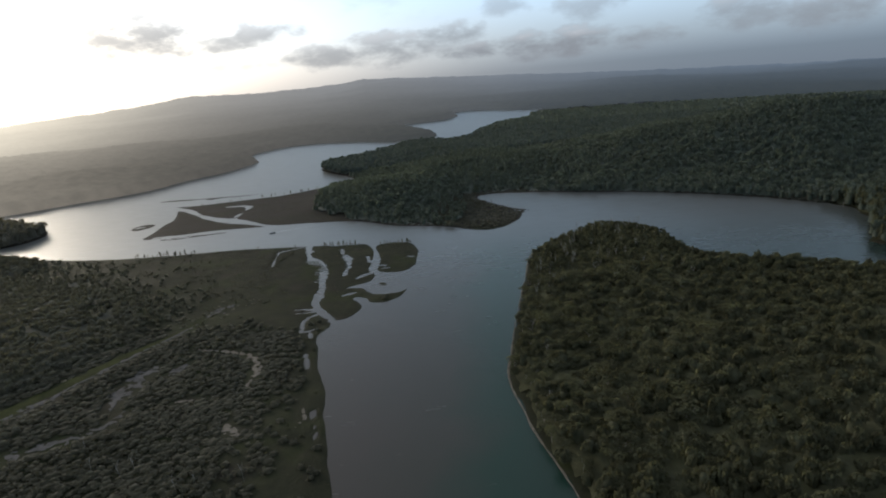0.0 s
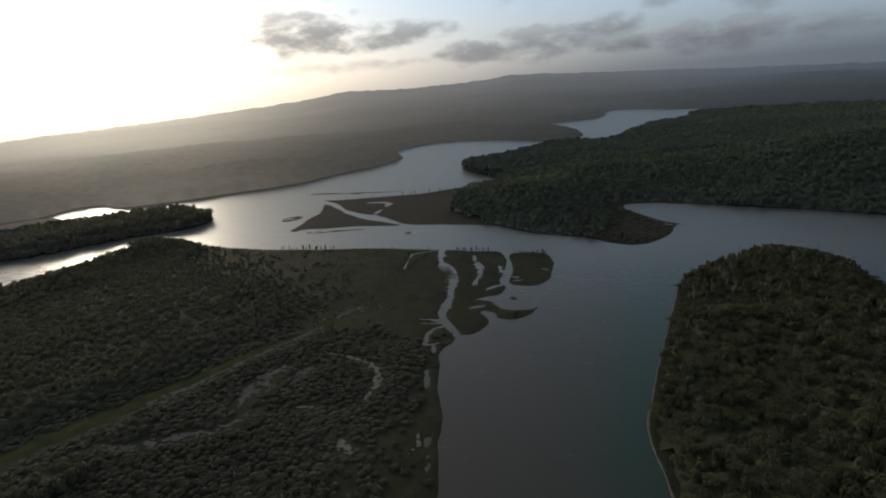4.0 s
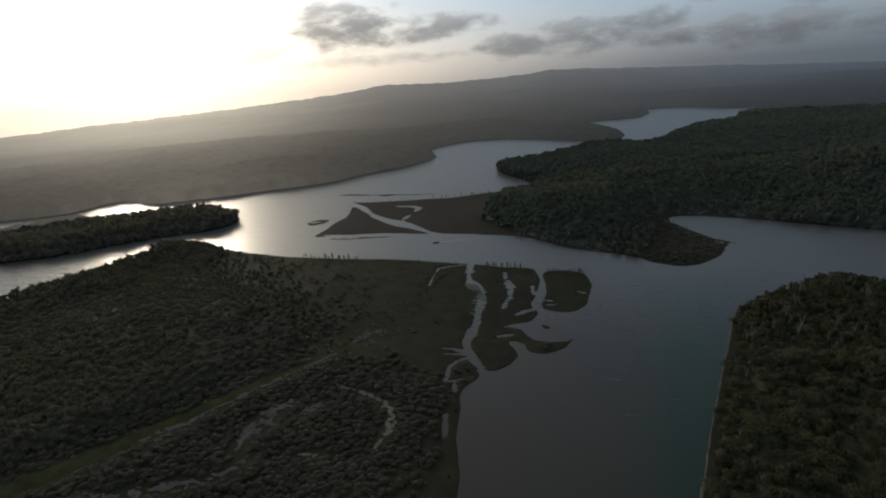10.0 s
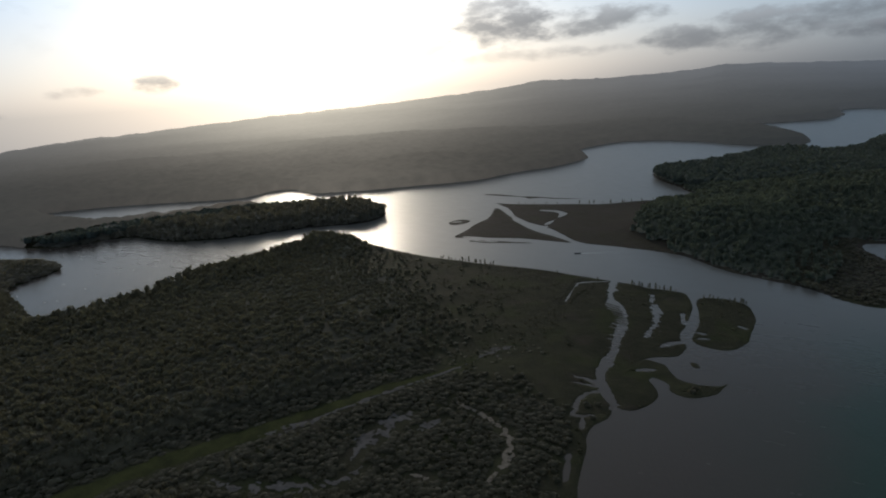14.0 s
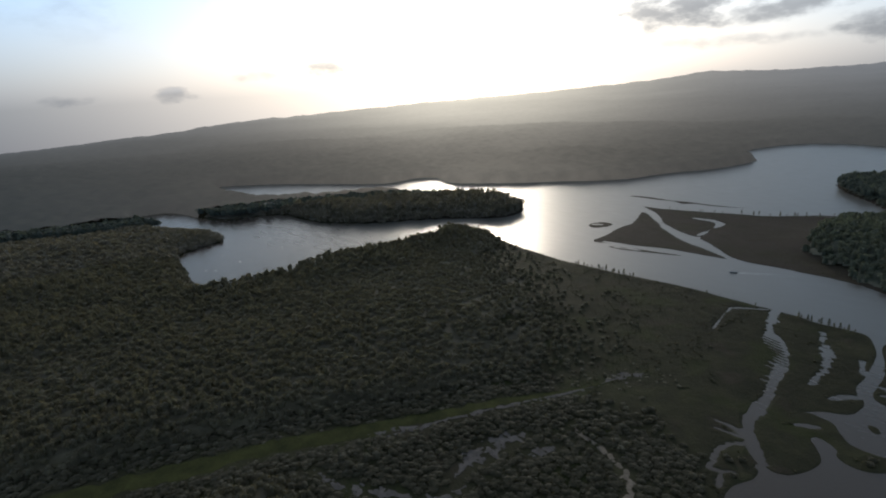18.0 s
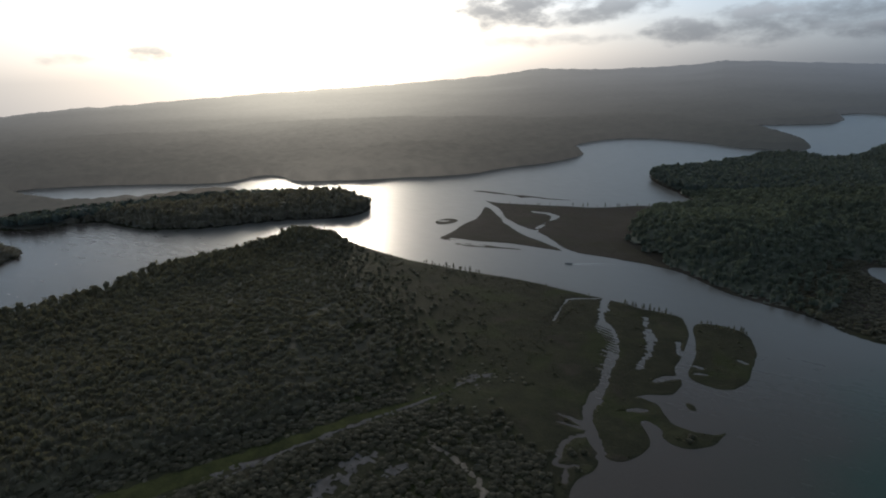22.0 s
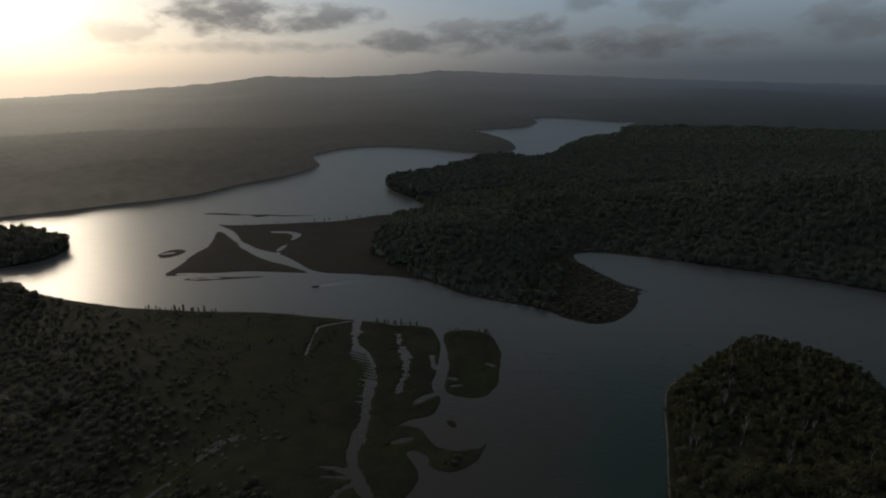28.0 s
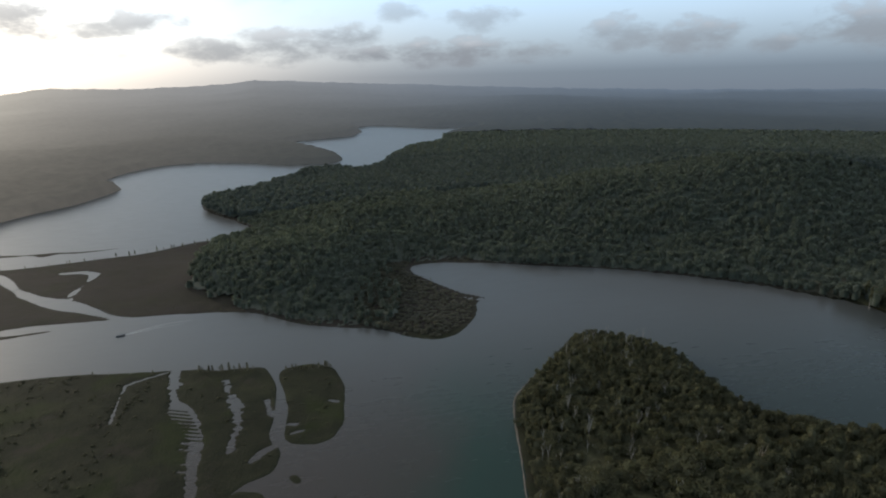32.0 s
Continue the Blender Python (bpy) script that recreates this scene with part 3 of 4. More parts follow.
def distant_range(name, r1, label):
    """The far land all round up to the skyline: plain distance in the evening haze."""
    m, n = material(name + "_haze")
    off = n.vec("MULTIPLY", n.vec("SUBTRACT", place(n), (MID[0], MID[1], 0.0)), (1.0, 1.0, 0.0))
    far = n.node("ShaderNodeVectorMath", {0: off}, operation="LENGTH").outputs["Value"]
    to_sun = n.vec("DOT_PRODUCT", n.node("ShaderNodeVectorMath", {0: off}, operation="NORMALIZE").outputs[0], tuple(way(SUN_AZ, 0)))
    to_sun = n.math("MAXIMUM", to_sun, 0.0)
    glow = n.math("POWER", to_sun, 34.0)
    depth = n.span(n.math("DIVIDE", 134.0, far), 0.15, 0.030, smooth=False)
    # aerial haze and sun glow painted as emission, by distance and direction
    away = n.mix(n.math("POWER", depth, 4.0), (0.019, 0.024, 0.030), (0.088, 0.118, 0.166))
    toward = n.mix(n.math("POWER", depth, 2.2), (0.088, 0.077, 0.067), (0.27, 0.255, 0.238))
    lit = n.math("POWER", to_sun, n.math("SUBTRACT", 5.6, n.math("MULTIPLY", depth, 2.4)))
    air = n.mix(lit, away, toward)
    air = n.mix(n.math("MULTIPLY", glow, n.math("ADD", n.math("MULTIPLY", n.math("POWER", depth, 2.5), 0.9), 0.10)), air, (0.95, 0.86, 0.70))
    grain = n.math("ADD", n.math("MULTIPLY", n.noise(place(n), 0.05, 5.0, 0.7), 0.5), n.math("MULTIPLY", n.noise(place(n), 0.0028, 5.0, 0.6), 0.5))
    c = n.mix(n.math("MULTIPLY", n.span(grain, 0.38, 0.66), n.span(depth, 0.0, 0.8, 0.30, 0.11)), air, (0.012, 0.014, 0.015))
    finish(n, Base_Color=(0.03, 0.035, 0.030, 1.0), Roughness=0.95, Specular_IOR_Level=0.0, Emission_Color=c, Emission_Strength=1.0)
    aa = np.radians(np.arange(-180, 180, 0.3))
    rr = 640 * np.exp(np.linspace(0, math.log(r1 / 640), 230))
    ga, gr = np.meshgrid(aa, rr)
    deg = np.degrees(ga)
    crest = np.interp(deg, *np.array(SKYLINE).T)
    reach = np.interp(deg, [-180, -100, -84, -66, -51, -37, 180], [0.6, 0.6, 0.62, 0.80, 0.93, 1.0, 1.0])
    out = smooth(900, 2400, gr)
    gr = gr * (1 + (reach - 1) * out)
    x, y = MID[0] + gr * np.sin(ga), MID[1] + gr * np.cos(ga)
    s, h = lookup(SHORE_GRID, x, y), lookup(HEIGHT_GRID, x, y)
    q = np.clip((gr / reach - 1100) / (r1 - 1100), 0, 1)
    top = MID[2] + r1 * reach * np.tan(np.radians(crest))
    crowns = 11.5 * smooth(0, 9, s) + ((vnoise(x, y, 12.0) - 0.5) * 7.0 + (vnoise(x, y + 70, 150.0) - 0.5) * 5) * smooth(3, 20, s)
    top = top + (vnoise(deg, deg, 1.3) - 0.5) * 8 + (vnoise(deg + 7, deg, 0.35) - 0.5) * 5
    ridge = (vnoise(x + 300, y, 560.0) - 0.3) * 40 * smooth(0.05, 0.4, q) * (1 - q**6)
    u = q**2.0
    z = np.where(s > 0.5, (np.maximum(h, 0.0) + crowns) * (1 - u) + top * u + ridge * smooth(60, 300, s), -2.0)
    k = len(aa)
    i = (np.arange(len(rr) - 1)[:, None] * k + np.arange(k)).ravel()
    j = (np.arange(len(rr) - 1)[:, None] * k + (np.arange(k) + 1) % k).ravel()
    f = np.stack([i, j, j + k, i + k], 1)
    land = (far_land(x, y) & (s > 0.5)).ravel()
    f = f[land[f].any(1)]
    used, f = np.unique(f, return_inverse=True)
    v = np.stack([x, y, z], -1).reshape(-1, 3)[used]
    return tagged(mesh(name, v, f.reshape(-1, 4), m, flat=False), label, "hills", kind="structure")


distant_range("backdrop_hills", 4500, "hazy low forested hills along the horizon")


# ---- vegetation ----
def part(name, bm, mat, parent=None, label=""):
    """Links a bmesh as one mesh object under a thing or a part."""
    me = bpy.data.meshes.new(name)
    bm.to_mesh(me)
    bm.free()
    me.materials.append(mat)
    ob = new(name, me)
    ob.parent = parent
    if label:
        ob["label"] = label
    return ob


def limb(bm, a, b, ra, rb, sides=5):
    """A tapered round stick from a to b."""
    a, b = Vector(a), Vector(b)
    q = (b - a).to_track_quat("Z", "Y")
    rings = []
    for c, r in ((a, ra), (b, rb)):
        rings.append([bm.verts.new(c + q @ Vector((math.cos(k * math.tau / sides) * r, math.sin(k * math.tau / sides) * r, 0))) for k in range(sides)])
    for k in range(sides):
        bm.faces.new((rings[0][k], rings[0][(k + 1) % sides], rings[1][(k + 1) % sides], rings[1][k]))
    bm.faces.new(rings[1])


def unit(k, rng):
    v = rng.normal(size=(k, 3))
    return v / np.linalg.norm(v, axis=1, keepdims=True)


def leaf_flakes(centres, out, size, rng):
    """Small pointed leaf clumps: one bent pair of triangles at each centre, facing roughly outwards."""
    k = len(centres)
    nrm = out * 0.6 + np.array([0, 0, 0.7]) + rng.normal(size=(k, 3)) * 0.38
    nrm /= np.linalg.norm(nrm, axis=1, keepdims=True)
    t = np.cross(nrm, unit(k, rng))
    t /= np.linalg.norm(t, axis=1, keepdims=True) + 1e-9
    b = np.cross(nrm, t)
    s = size[:, None]
    droop = nrm * s * 0.35
    v = np.stack([centres - t * s, centres + b * s * 0.7 + 0.3 * droop, centres + t * s - droop, centres - b * s * 0.7], 1)
    return v.reshape(-1, 3), np.arange(4 * k).reshape(-1, 4)


def crown_points(rng, h, r, flakes, lobes, flat=0.62):
    """Leaf places for one crown of several uneven lobes; the tree is h high and r wide."""
    ang = rng.random(lobes) * math.tau
    off = np.sqrt(rng.random(lobes)) * r * 0.62
    mid = np.stack([np.cos(ang) * off, np.sin(ang) * off, h * (0.66 + 0.2 * rng.random(lobes)) - off * 0.25], 1)
    rad = r * (0.38 + 0.25 * rng.random(lobes))
    which = rng.integers(0, lobes, flakes)
    d = unit(flakes, rng)
    d[:, 2] = np.abs(d[:, 2]) * 1.0 - 0.25 * rng.random(flakes)
    reach = rad[which] * (0.75 + 0.35 * rng.random(flakes))
    return mid[which] + d * reach[:, None] * np.array([1, 1, flat]), d, mid, rad


def dome(rng, r, z0, z1):
    """A rough closed crown body, 5 corners round."""
    a = np.arange(5) * math.tau / 5 + rng.random() * 6
    low = np.stack([np.cos(a) * r * (0.8 + 0.3 * rng.random(5)), np.sin(a) * r * (0.8 + 0.3 * rng.random(5)), z0 + (z1 - z0) * 0.25 * rng.random(5)], 1)
    up = np.stack([np.cos(a + 0.6) * r * 0.78, np.sin(a + 0.6) * r * 0.78, z0 + (z1 - z0) * (0.72 + 0.2 * rng.random(5))], 1)
    v = np.concatenate([low, up, [[0, 0, z1]]])
    f = []
    for k in range(5):
        m = (k + 1) % 5
        f += [(k, m, 5 + k), (m, 5 + m, 5 + k), (5 + k, 5 + m, 10)]
    return v, np.array(f)


def gum_tree(rng, h, r, label):
    """A tree as a thing: trunk with limbs, crown of leaf clumps."""
    pts, out, mids, rads = crown_points(rng, h, r, 330, 8)
    tree = tagged(new("gum_tree"), label, "tree", "trees on the wooded point")
    bm = bmesh.new()
    lean = Vector((rng.normal() * 0.03 * h, rng.normal() * 0.03 * h, h * 0.5))
    limb(bm, (0, 0, -0.3), lean, 0.026 * h * 0.6, 0.016 * h * 0.6, 6)
    for m in mids:
        limb(bm, lean * (0.75 + 0.25 * rng.random()), m, 0.009 * h, 0.003 * h, 4)
    part("trunk", bm, BARK, tree, "pale smooth-barked trunk and limbs")
    v, f = leaf_flakes(pts, out, 0.26 + 0.32 * rng.random(len(pts)), rng)
    mesh("crown", v, f, GUM, tree)
    return tree


def dead_tree(rng, h):
    tree = tagged(new("dead_tree"), "bare bleached dead tree with forked grey branches", "tree", "dead trees")
    bm = bmesh.new()
    top = Vector((rng.normal() * 0.04 * h, rng.normal() * 0.04 * h, h * 0.66))
    limb(bm, (0, 0, -0.3), top, 0.007 * h, 0.004 * h, 5)
    part("trunk", bm, DEAD, tree)
    for k in range(6):
        bm = bmesh.new()
        a, rise = k * 1.1 + rng.random(), 0.18 + 0.2 * rng.random()
        base = top * (0.5 + 0.5 * rng.random())
        tip = base + Vector((math.cos(a) * h * 0.08, math.sin(a) * h * 0.08, h * rise))
        limb(bm, base, tip, 0.0042 * h, 0.0026 * h, 4)
        twig = tip + Vector((math.cos(a + 0.9) * h * 0.05, math.sin(a + 0.9) * h * 0.05, h * 0.1))
        limb(bm, tip, twig, 0.0035 * h, 0.0020 * h, 3)
        limb(bm, (base + tip) / 2, (base + tip) / 2 + Vector((math.cos(a - 1) * h * 0.06, math.sin(a - 1) * h * 0.06, h * 0.1)), 0.0035 * h, 0.0020 * h, 3)
        part("branch", bm, DEAD, tree)
    return tree


def shore_oak(rng, h):
    """A slender pointed tree of the water's edge."""
    tree = tagged(new("shore_oak"), "slender dark pointed tree at the water's edge", "tree", "slender trees along the shore")
    bm = bmesh.new()
    limb(bm, (0, 0, -0.3), (0, 0, h * 0.9), 0.018 * h, 0.004 * h, 5)
    part("trunk", bm, BARK, tree)
    k = 110
    z = 0.15 + 0.85 * rng.random(k) ** 0.8
    a = rng.random(k) * math.tau
    wide = h * 0.20 * (1.05 - z) ** 0.7 * (0.6 + 0.6 * rng.random(k))
    out = np.stack([np.cos(a), np.sin(a), 0.4 + 0 * a], 1)
    v, f = leaf_flakes(np.stack([np.cos(a) * wide, np.sin(a) * wide, z * h], 1), out, 0.25 + 0.25 * rng.random(k), rng)
    mesh("crown", v, f, SCRUB, tree)
    return tree


TRACK = [(-245, 70, 5), (-228, 112, 5), (-217, 140, 5), (-206, 170, 4.6), (-192, 200, 4.2), (-178, 231, 3.6), (-169, 255, 2.8), (-158, 275, 1.8), (-148, 297, 1.2), (-137, 327, 0.8)]
CLEARING = [(-146, 208, 0.8), (-148, 219, 3.0), (-149, 229, 4.2), (-147, 238, 3.4), (-146, 247, 0.8)]
PALE_BAND = [(-140, 208, 0.6), (-142, 196, 1.6), (-151, 189, 2.0), (-163, 180, 2.0), (-171, 175, 1.6), (-184, 173, 1.0)]

LOOP = [(-136, 264, 0.7), (-116, 259, 1.0), (-104, 253, 1.2), (-97, 243, 1.3), (-95, 233, 1.2), (-96, 223, 0.6)]
STREAK = [(-182, 205, 0.4), (-175, 228, 0.9), (-168, 247, 1.0), (-160, 266, 0.9), (-153, 283, 0.9), (-146, 300, 0.8)]
BARE = [LOOP, STREAK, [(-136, 237, 0.8), (-134, 243, 1.8), (-132, 248, 0.8)], [(-94, 195, 0.8), (-90, 191, 2.0), (-86, 187, 1.0)],
        [(-122, 213, 0.5), (-118, 214, 1.1), (-115, 215, 0.5)], [(-146, 302, 1.0), (-143, 312, 2.6), (-137, 324, 1.6)],
        [(-188, 200, 0.6), (-182, 213, 1.7), (-176, 219, 0.7)], [(-66, 190, 0.3), (-64, 196, 0.8), (-66, 203, 0.3)]]


def in_view(x, y):
    a = np.degrees(np.arctan2(x + 10, y - 40))
    return (a > -100) & (a < 62)


def kinds(x, y, s):
    """Chance of trees, of scrub, and the height of the trees at a place."""
    point = (x > 10) & (y < 445) & (x < 330) & (inside(LANDS[0], x, y) > 0)
    east = (x > -150) & (y > 455) & ~point
    marsh_e = ((y < 598) & (x > -6 + (y - 475) * 0.1 + (vnoise(x, y, 14.0) - 0.5) * 26) & (x < 70)) | (x < -82 - (y - 508) * 0.9 + (vnoise(x, y, 16.0) - 0.5) * 34)
    east_far = (y > 800) & (x > -215) & (s > 3)
    west = (x < -20) & (y < 470) & (x > -470)
    edge_w = -175 - (y - 282) * 1.2 + (vnoise(x, y, 60) - 0.5) * 60 - x
    forest_w = (edge_w > 0) | (x < -432)
    trees = np.where(point & (s > 2.0), 1.0, 0.0)
    trees = np.where(east & ~marsh_e & (s > 2), 1.0, trees)
    trees = np.where(east_far, 1.0, trees)
    trees = np.where(west & (s > 4), np.maximum(0.95 * smooth(-110, 45, edge_w + (vnoise(x, y, 17.0) - 0.5) * 90), np.where(x < -432, 0.95, 0.0)), trees)
    trees = np.where(west & ((along(TRACK, x, y) < 0.8) | (along(CLEARING, x, y) < 0.5) | (along(PALE_BAND, x, y) < 0.5)), 0.0, trees)
    trees = np.where((x > 245) & (y > 300) & (y <= 470) & ~point & (s > 2), 1.0, trees)
    north = (x < -375) & (s > 3) & (y > 640)
    trees = np.where(((x < -470) | ((x < -395) & (y > 500) & (y < 640)) | north | (y > 1150)) & (s > 3), 1.0, trees)
    scrub = np.where(west & ~forest_w & (s > 1.0), 0.6, 0.0)
    scrub = np.where(west & (x > -128) & (y > 270), 0.10, scrub)
    scrub = np.where(east & marsh_e & (s > 2.5), np.where(x > -40, 0.35, 0.2), scrub)
    tall = np.where(point, 9.5, np.where(west, 1.6 + 5.4 * smooth(-90, 170, edge_w), 12.0))
    tall = np.where(west & (x < -330), np.maximum(tall, 3 + 8 * smooth(-330, -400, x) * smooth(480, 455, y)), tall)
    tall = np.where(x < -430, np.where((x > -720) & (y > 388) & (y < 640), 16.0, 10.0) * (0.35 + 0.65 * smooth(0, 24, s)), tall)
    tip = point & (y > 318)
    tall = np.where(tip, 6.0, tall)
    tall = np.where(east & (y < 800), tall * (0.6 + 0.4 * smooth(0, 30, s)) * (0.6 + 0.4 * smooth(0, 55, x + 82 + (y - 508) * 0.9)), tall)
    cape = np.where(east & (y < 640), np.maximum(np.maximum(-12 + (y - 475) * 0.1 - x, x - 70), y - 598), 99.0)
    tall = tall * (0.55 + 0.45 * smooth(0, 50, cape + (vnoise(x, y, 22.0) - 0.5) * 24))
    tall = np.where(west, tall * (0.03 + 0.97 * smooth(1, 32, np.minimum(np.minimum(along(TRACK, x, y), along(CLEARING, x, y)), along(PALE_BAND, x, y) + 4))), tall)
    tall = tall * (0.75 + 0.5 * vnoise(x, y, 40.0)) * np.where(point | (west & (x > -330)), smooth(-4, 14, s) * 0.5 + 0.5, 1.0)
    return trees, scrub, tall


def scatter(cell, near, far, seed):
    rng = np.random.default_rng(seed)
    gx, gy = np.meshgrid(np.arange(-far, far, cell), np.arange(-200, far + MID[1], cell))
    x = gx.ravel() + (rng.random(gx.size) - 0.5) * cell * 0.9
    y = gy.ravel() + (rng.random(gx.size) - 0.5) * cell * 0.9
    r = np.hypot(x - MID[0], y - MID[1])
    ok = (r >= near) & (r < far) & (in_view(x, y) | (r < 260))
    x, y, r = x[ok], y[ok], r[ok]
    s = lookup(SHORE_GRID, x, y)
    ok = (s > 0.8) & ~far_land(x, y)
    return x[ok], y[ok], s[ok], rng


def joined(name, x, y, tall, wide, rng, flakes, flake, mat, variants, label, category, body=(0.62, 0.30, 0.84)):
    """Many trees as one mesh: each a rough crown body with leaf clumps over it."""
    vs, fs, count = [], [], 0
    z = lookup(HEIGHT_GRID, x, y)
    which = rng.integers(0, variants, len(x))
    for k in range(variants):
        sel = which == k
        m = int(sel.sum())
        if not m:
            continue
        dv, df = dome(rng, *body)
        if flakes:
            pts, out, _, _ = crown_points(rng, 1.0, 1.0, flakes, 6, 0.30)
            lv, lf = leaf_flakes(pts, out * np.array([1, 1, 1.6]), flake * (0.6 + 0.8 * rng.random(flakes)), rng)
            lf = np.concatenate([lf[:, [0, 1, 2]], lf[:, [0, 2, 3]]])
        else:
            lv, lf = np.zeros((0, 3)), np.zeros((0, 3), int)
        tv, tf = np.concatenate([dv * np.array([1, 1, 1.0]), lv]), np.concatenate([df, lf + len(dv)])
        a = rng.random(m) * math.tau
        c, q = np.cos(a)[:, None], np.sin(a)[:, None]
        px = (tv[None, :, 0] * c - tv[None, :, 1] * q) * wide[sel][:, None] + x[sel][:, None]
        py = (tv[None, :, 0] * q + tv[None, :, 1] * c) * wide[sel][:, None] + y[sel][:, None]
        pz = tv[None, :, 2] * tall[sel][:, None] + z[sel][:, None]
        vs.append(np.stack([px, py, pz], -1).reshape(-1, 3))
        fs.append((tf[None] + (np.arange(m) * len(tv))[:, None, None]).reshape(-1, 3) + count)
        count += m * len(tv)
    return tagged(mesh(name, np.concatenate(vs), np.concatenate(fs), mat, flat=False), label, category, kind="stuff")


def understory(cell, far):
    """The shaded lower layer of leaves between and below the near crowns."""
    x, y, f = sheet(np.arange(-far, far, cell), np.arange(0, far + MID[1], cell))
    r = np.hypot(x - MID[0], y - MID[1])
    s = lookup(SHORE_GRID, x, y)
    trees, _, tall = kinds(x, y, s)
    wood = (trees > 0.6) & (s > 2) & ~((x > -178) & (x < 0) & (y < 268)) & ((tall > 2.6) | (x > -20) | (y > 470)) & (r < far) & ~far_land(x, y) & (in_view(x, y) | (r < 260))
    z = lookup(HEIGHT_GRID, x, y) + np.where(wood, tall * (np.where((x > 8) & (y < 446), 0.46 - 0.26 * smooth(290, 340, y), 0.40) + 0.18 * RNG.random(len(x))) * smooth(1, 15, s) * smooth(0.55, 0.85, trees) * np.where((x > 8) & (y < 446), 1.0, np.where((x > -20) | (y > 470), smooth(5.0, 9.5, tall), smooth(2.4, 5.0, tall))), -0.5)
    f = f[wood[f].all(1)]
    used, f = np.unique(f, return_inverse=True)
    jig = (RNG.random((len(x), 2)) - 0.5) * cell * 0.6
    v = np.stack([x + jig[:, 0], y + jig[:, 1], z], 1)[used]
    f = f.reshape(-1, 4)
    near = (v[f[:, 0], 0] > 8) & (v[f[:, 0], 1] < 446)
    west = ~near & (v[f[:, 0], 1] < 475) & (v[f[:, 0], 0] > -440)
    head = ~near & ~west & (v[f[:, 0], 0] < -375)
    for mask, mat in ((near, GUM), (west, SCRUB), (head, HAZED_HEADLAND), (~near & ~west & ~head, LAKE_LEAF)):
        only, g = np.unique(f[mask], return_inverse=True)
        tagged(mesh("understory", v[only], g.reshape(-1, 4), mat, flat=False), "shaded lower leaves between the forest crowns", "forest", kind="stuff")


understory(3.4, 1120)
# single trees on the near wooded point
rng = np.random.default_rng(11)
GUM_LABELS = ["broad olive-green gum tree with pale limbs", "tall thin-crowned gum tree with a pale trunk", "dense rounded gum tree in dark green leaf",
              "leaning gum tree with an open crown", "short bushy gum tree beside the water", "gum tree with a wide broken crown"]
stock = [gum_tree(rng, 9.5 + 1.2 * rng.normal(), 3.7 + 0.9 * rng.random(), lab) for lab in GUM_LABELS]
x, y, s, rng = scatter(5.2, 0, 330, 21)
p_tree, p_scrub, tall = kinds(x, y, s)
keep = rng.random(len(x)) < p_tree
tx, ty, th = x[keep], y[keep], tall[keep]
near_box = (tx > 14) & (tx < 118) & (ty > 150) & (ty < 345)
picked = np.flatnonzero(near_box)
picked = picked[rng.permutation(len(picked))[:280]]
for k, i in enumerate(picked):
    size = th[i] / 9.5 * (0.85 + 0.3 * rng.random())
    m = pose(tx[i], ty[i], float(lookup(HEIGHT_GRID, tx[i], ty[i])), 0, 0, rng.random() * 360) @ Matrix.Scale(size, 4)
    if k < len(stock):
        stock[k].matrix_basis = m
    else:
        o = copy_thing(stock[k % len(stock)], Matrix.Identity(4))
        o.matrix_basis = m
rest = np.setdiff1d(np.flatnonzero(tx > 0), picked)
joined("near_forest", tx[rest], ty[rest], th[rest] * (0.8 + 0.4 * rng.random(len(rest))), 2.5 + 1.5 * rng.random(len(rest)), rng, 190, 0.125, GUM, 14,
       "dense olive-green gum forest canopy over the wooded land", "forest")
x, y, s, rng = scatter(4.3, 0, 560, 26)
p_tree, p_scrub, tall = kinds(x, y, s)
keep = (rng.random(len(x)) < p_tree) & (x < 0) & (y < 475) & ~((x > -172) & (y < 262))
tx, ty, th = x[keep], y[keep], tall[keep]
joined("west_woodland", tx, ty, th * (0.84 + 0.28 * rng.random(len(tx))), (2.3 + 1.5 * rng.random(len(tx))) * (0.45 + 0.55 * np.clip(th / 5, 0, 1)), rng, 60, 0.15, SCRUB, 14,
       "low dark-green woodland behind the marshy point", "forest", (0.62, 0.05, 0.84))
# close heath on the near west bank, open over the bare patches
x, y, s, rng = scatter(2.9, 0, 330, 28)
bare = np.minimum.reduce([along(line, x, y) for line in [TRACK, CLEARING, PALE_BAND] + BARE])
dense = smooth(-60, -95, x) * smooth(300, 262, y + (vnoise(x, y, 30.0) - 0.5) * 50) + 0.75 * smooth(-60, -40, x)
keep = (x < -20) & (s > 2.5) & (y < 320) & (x > -275) & (bare > 0.8 + 2.0 * vnoise(x, y, 3.0)) & (rng.random(len(x)) < dense)
tx, ty = x[keep], y[keep]
joined("heath", tx, ty, (0.5 + 0.8 * vnoise(tx, ty, 23.0) + 0.3 * rng.random(len(tx))) * (0.45 + 0.55 * smooth(0, 8, bare[keep])), 1.7 + 1.2 * rng.random(len(tx)), rng, 22, 0.26, HEATH, 12,
       "dense dark heath on the low bank beside the creek", "heath", (0.72, 0.02, 0.86))
x, y, s, rng = scatter(3.5, 260, 480, 24)
p_tree, p_scrub, tall = kinds(x, y, s)
tip = (x > 0) & (y < 446) & (s > 2.2) & (y > 335)
keep = (rng.random(len(x)) < p_tree) & tip
joined("point_tip_trees", x[keep], y[keep], tall[keep] * (0.75 + 0.6 * rng.random(keep.sum())), 1.0 + 0.9 * rng.random(keep.sum()), rng, 80, 0.17, GUM, 10,
       "thin olive-green trees at the tip of the wooded point", "forest")
x, y, s, rng = scatter(6.2, 330, 720, 22)
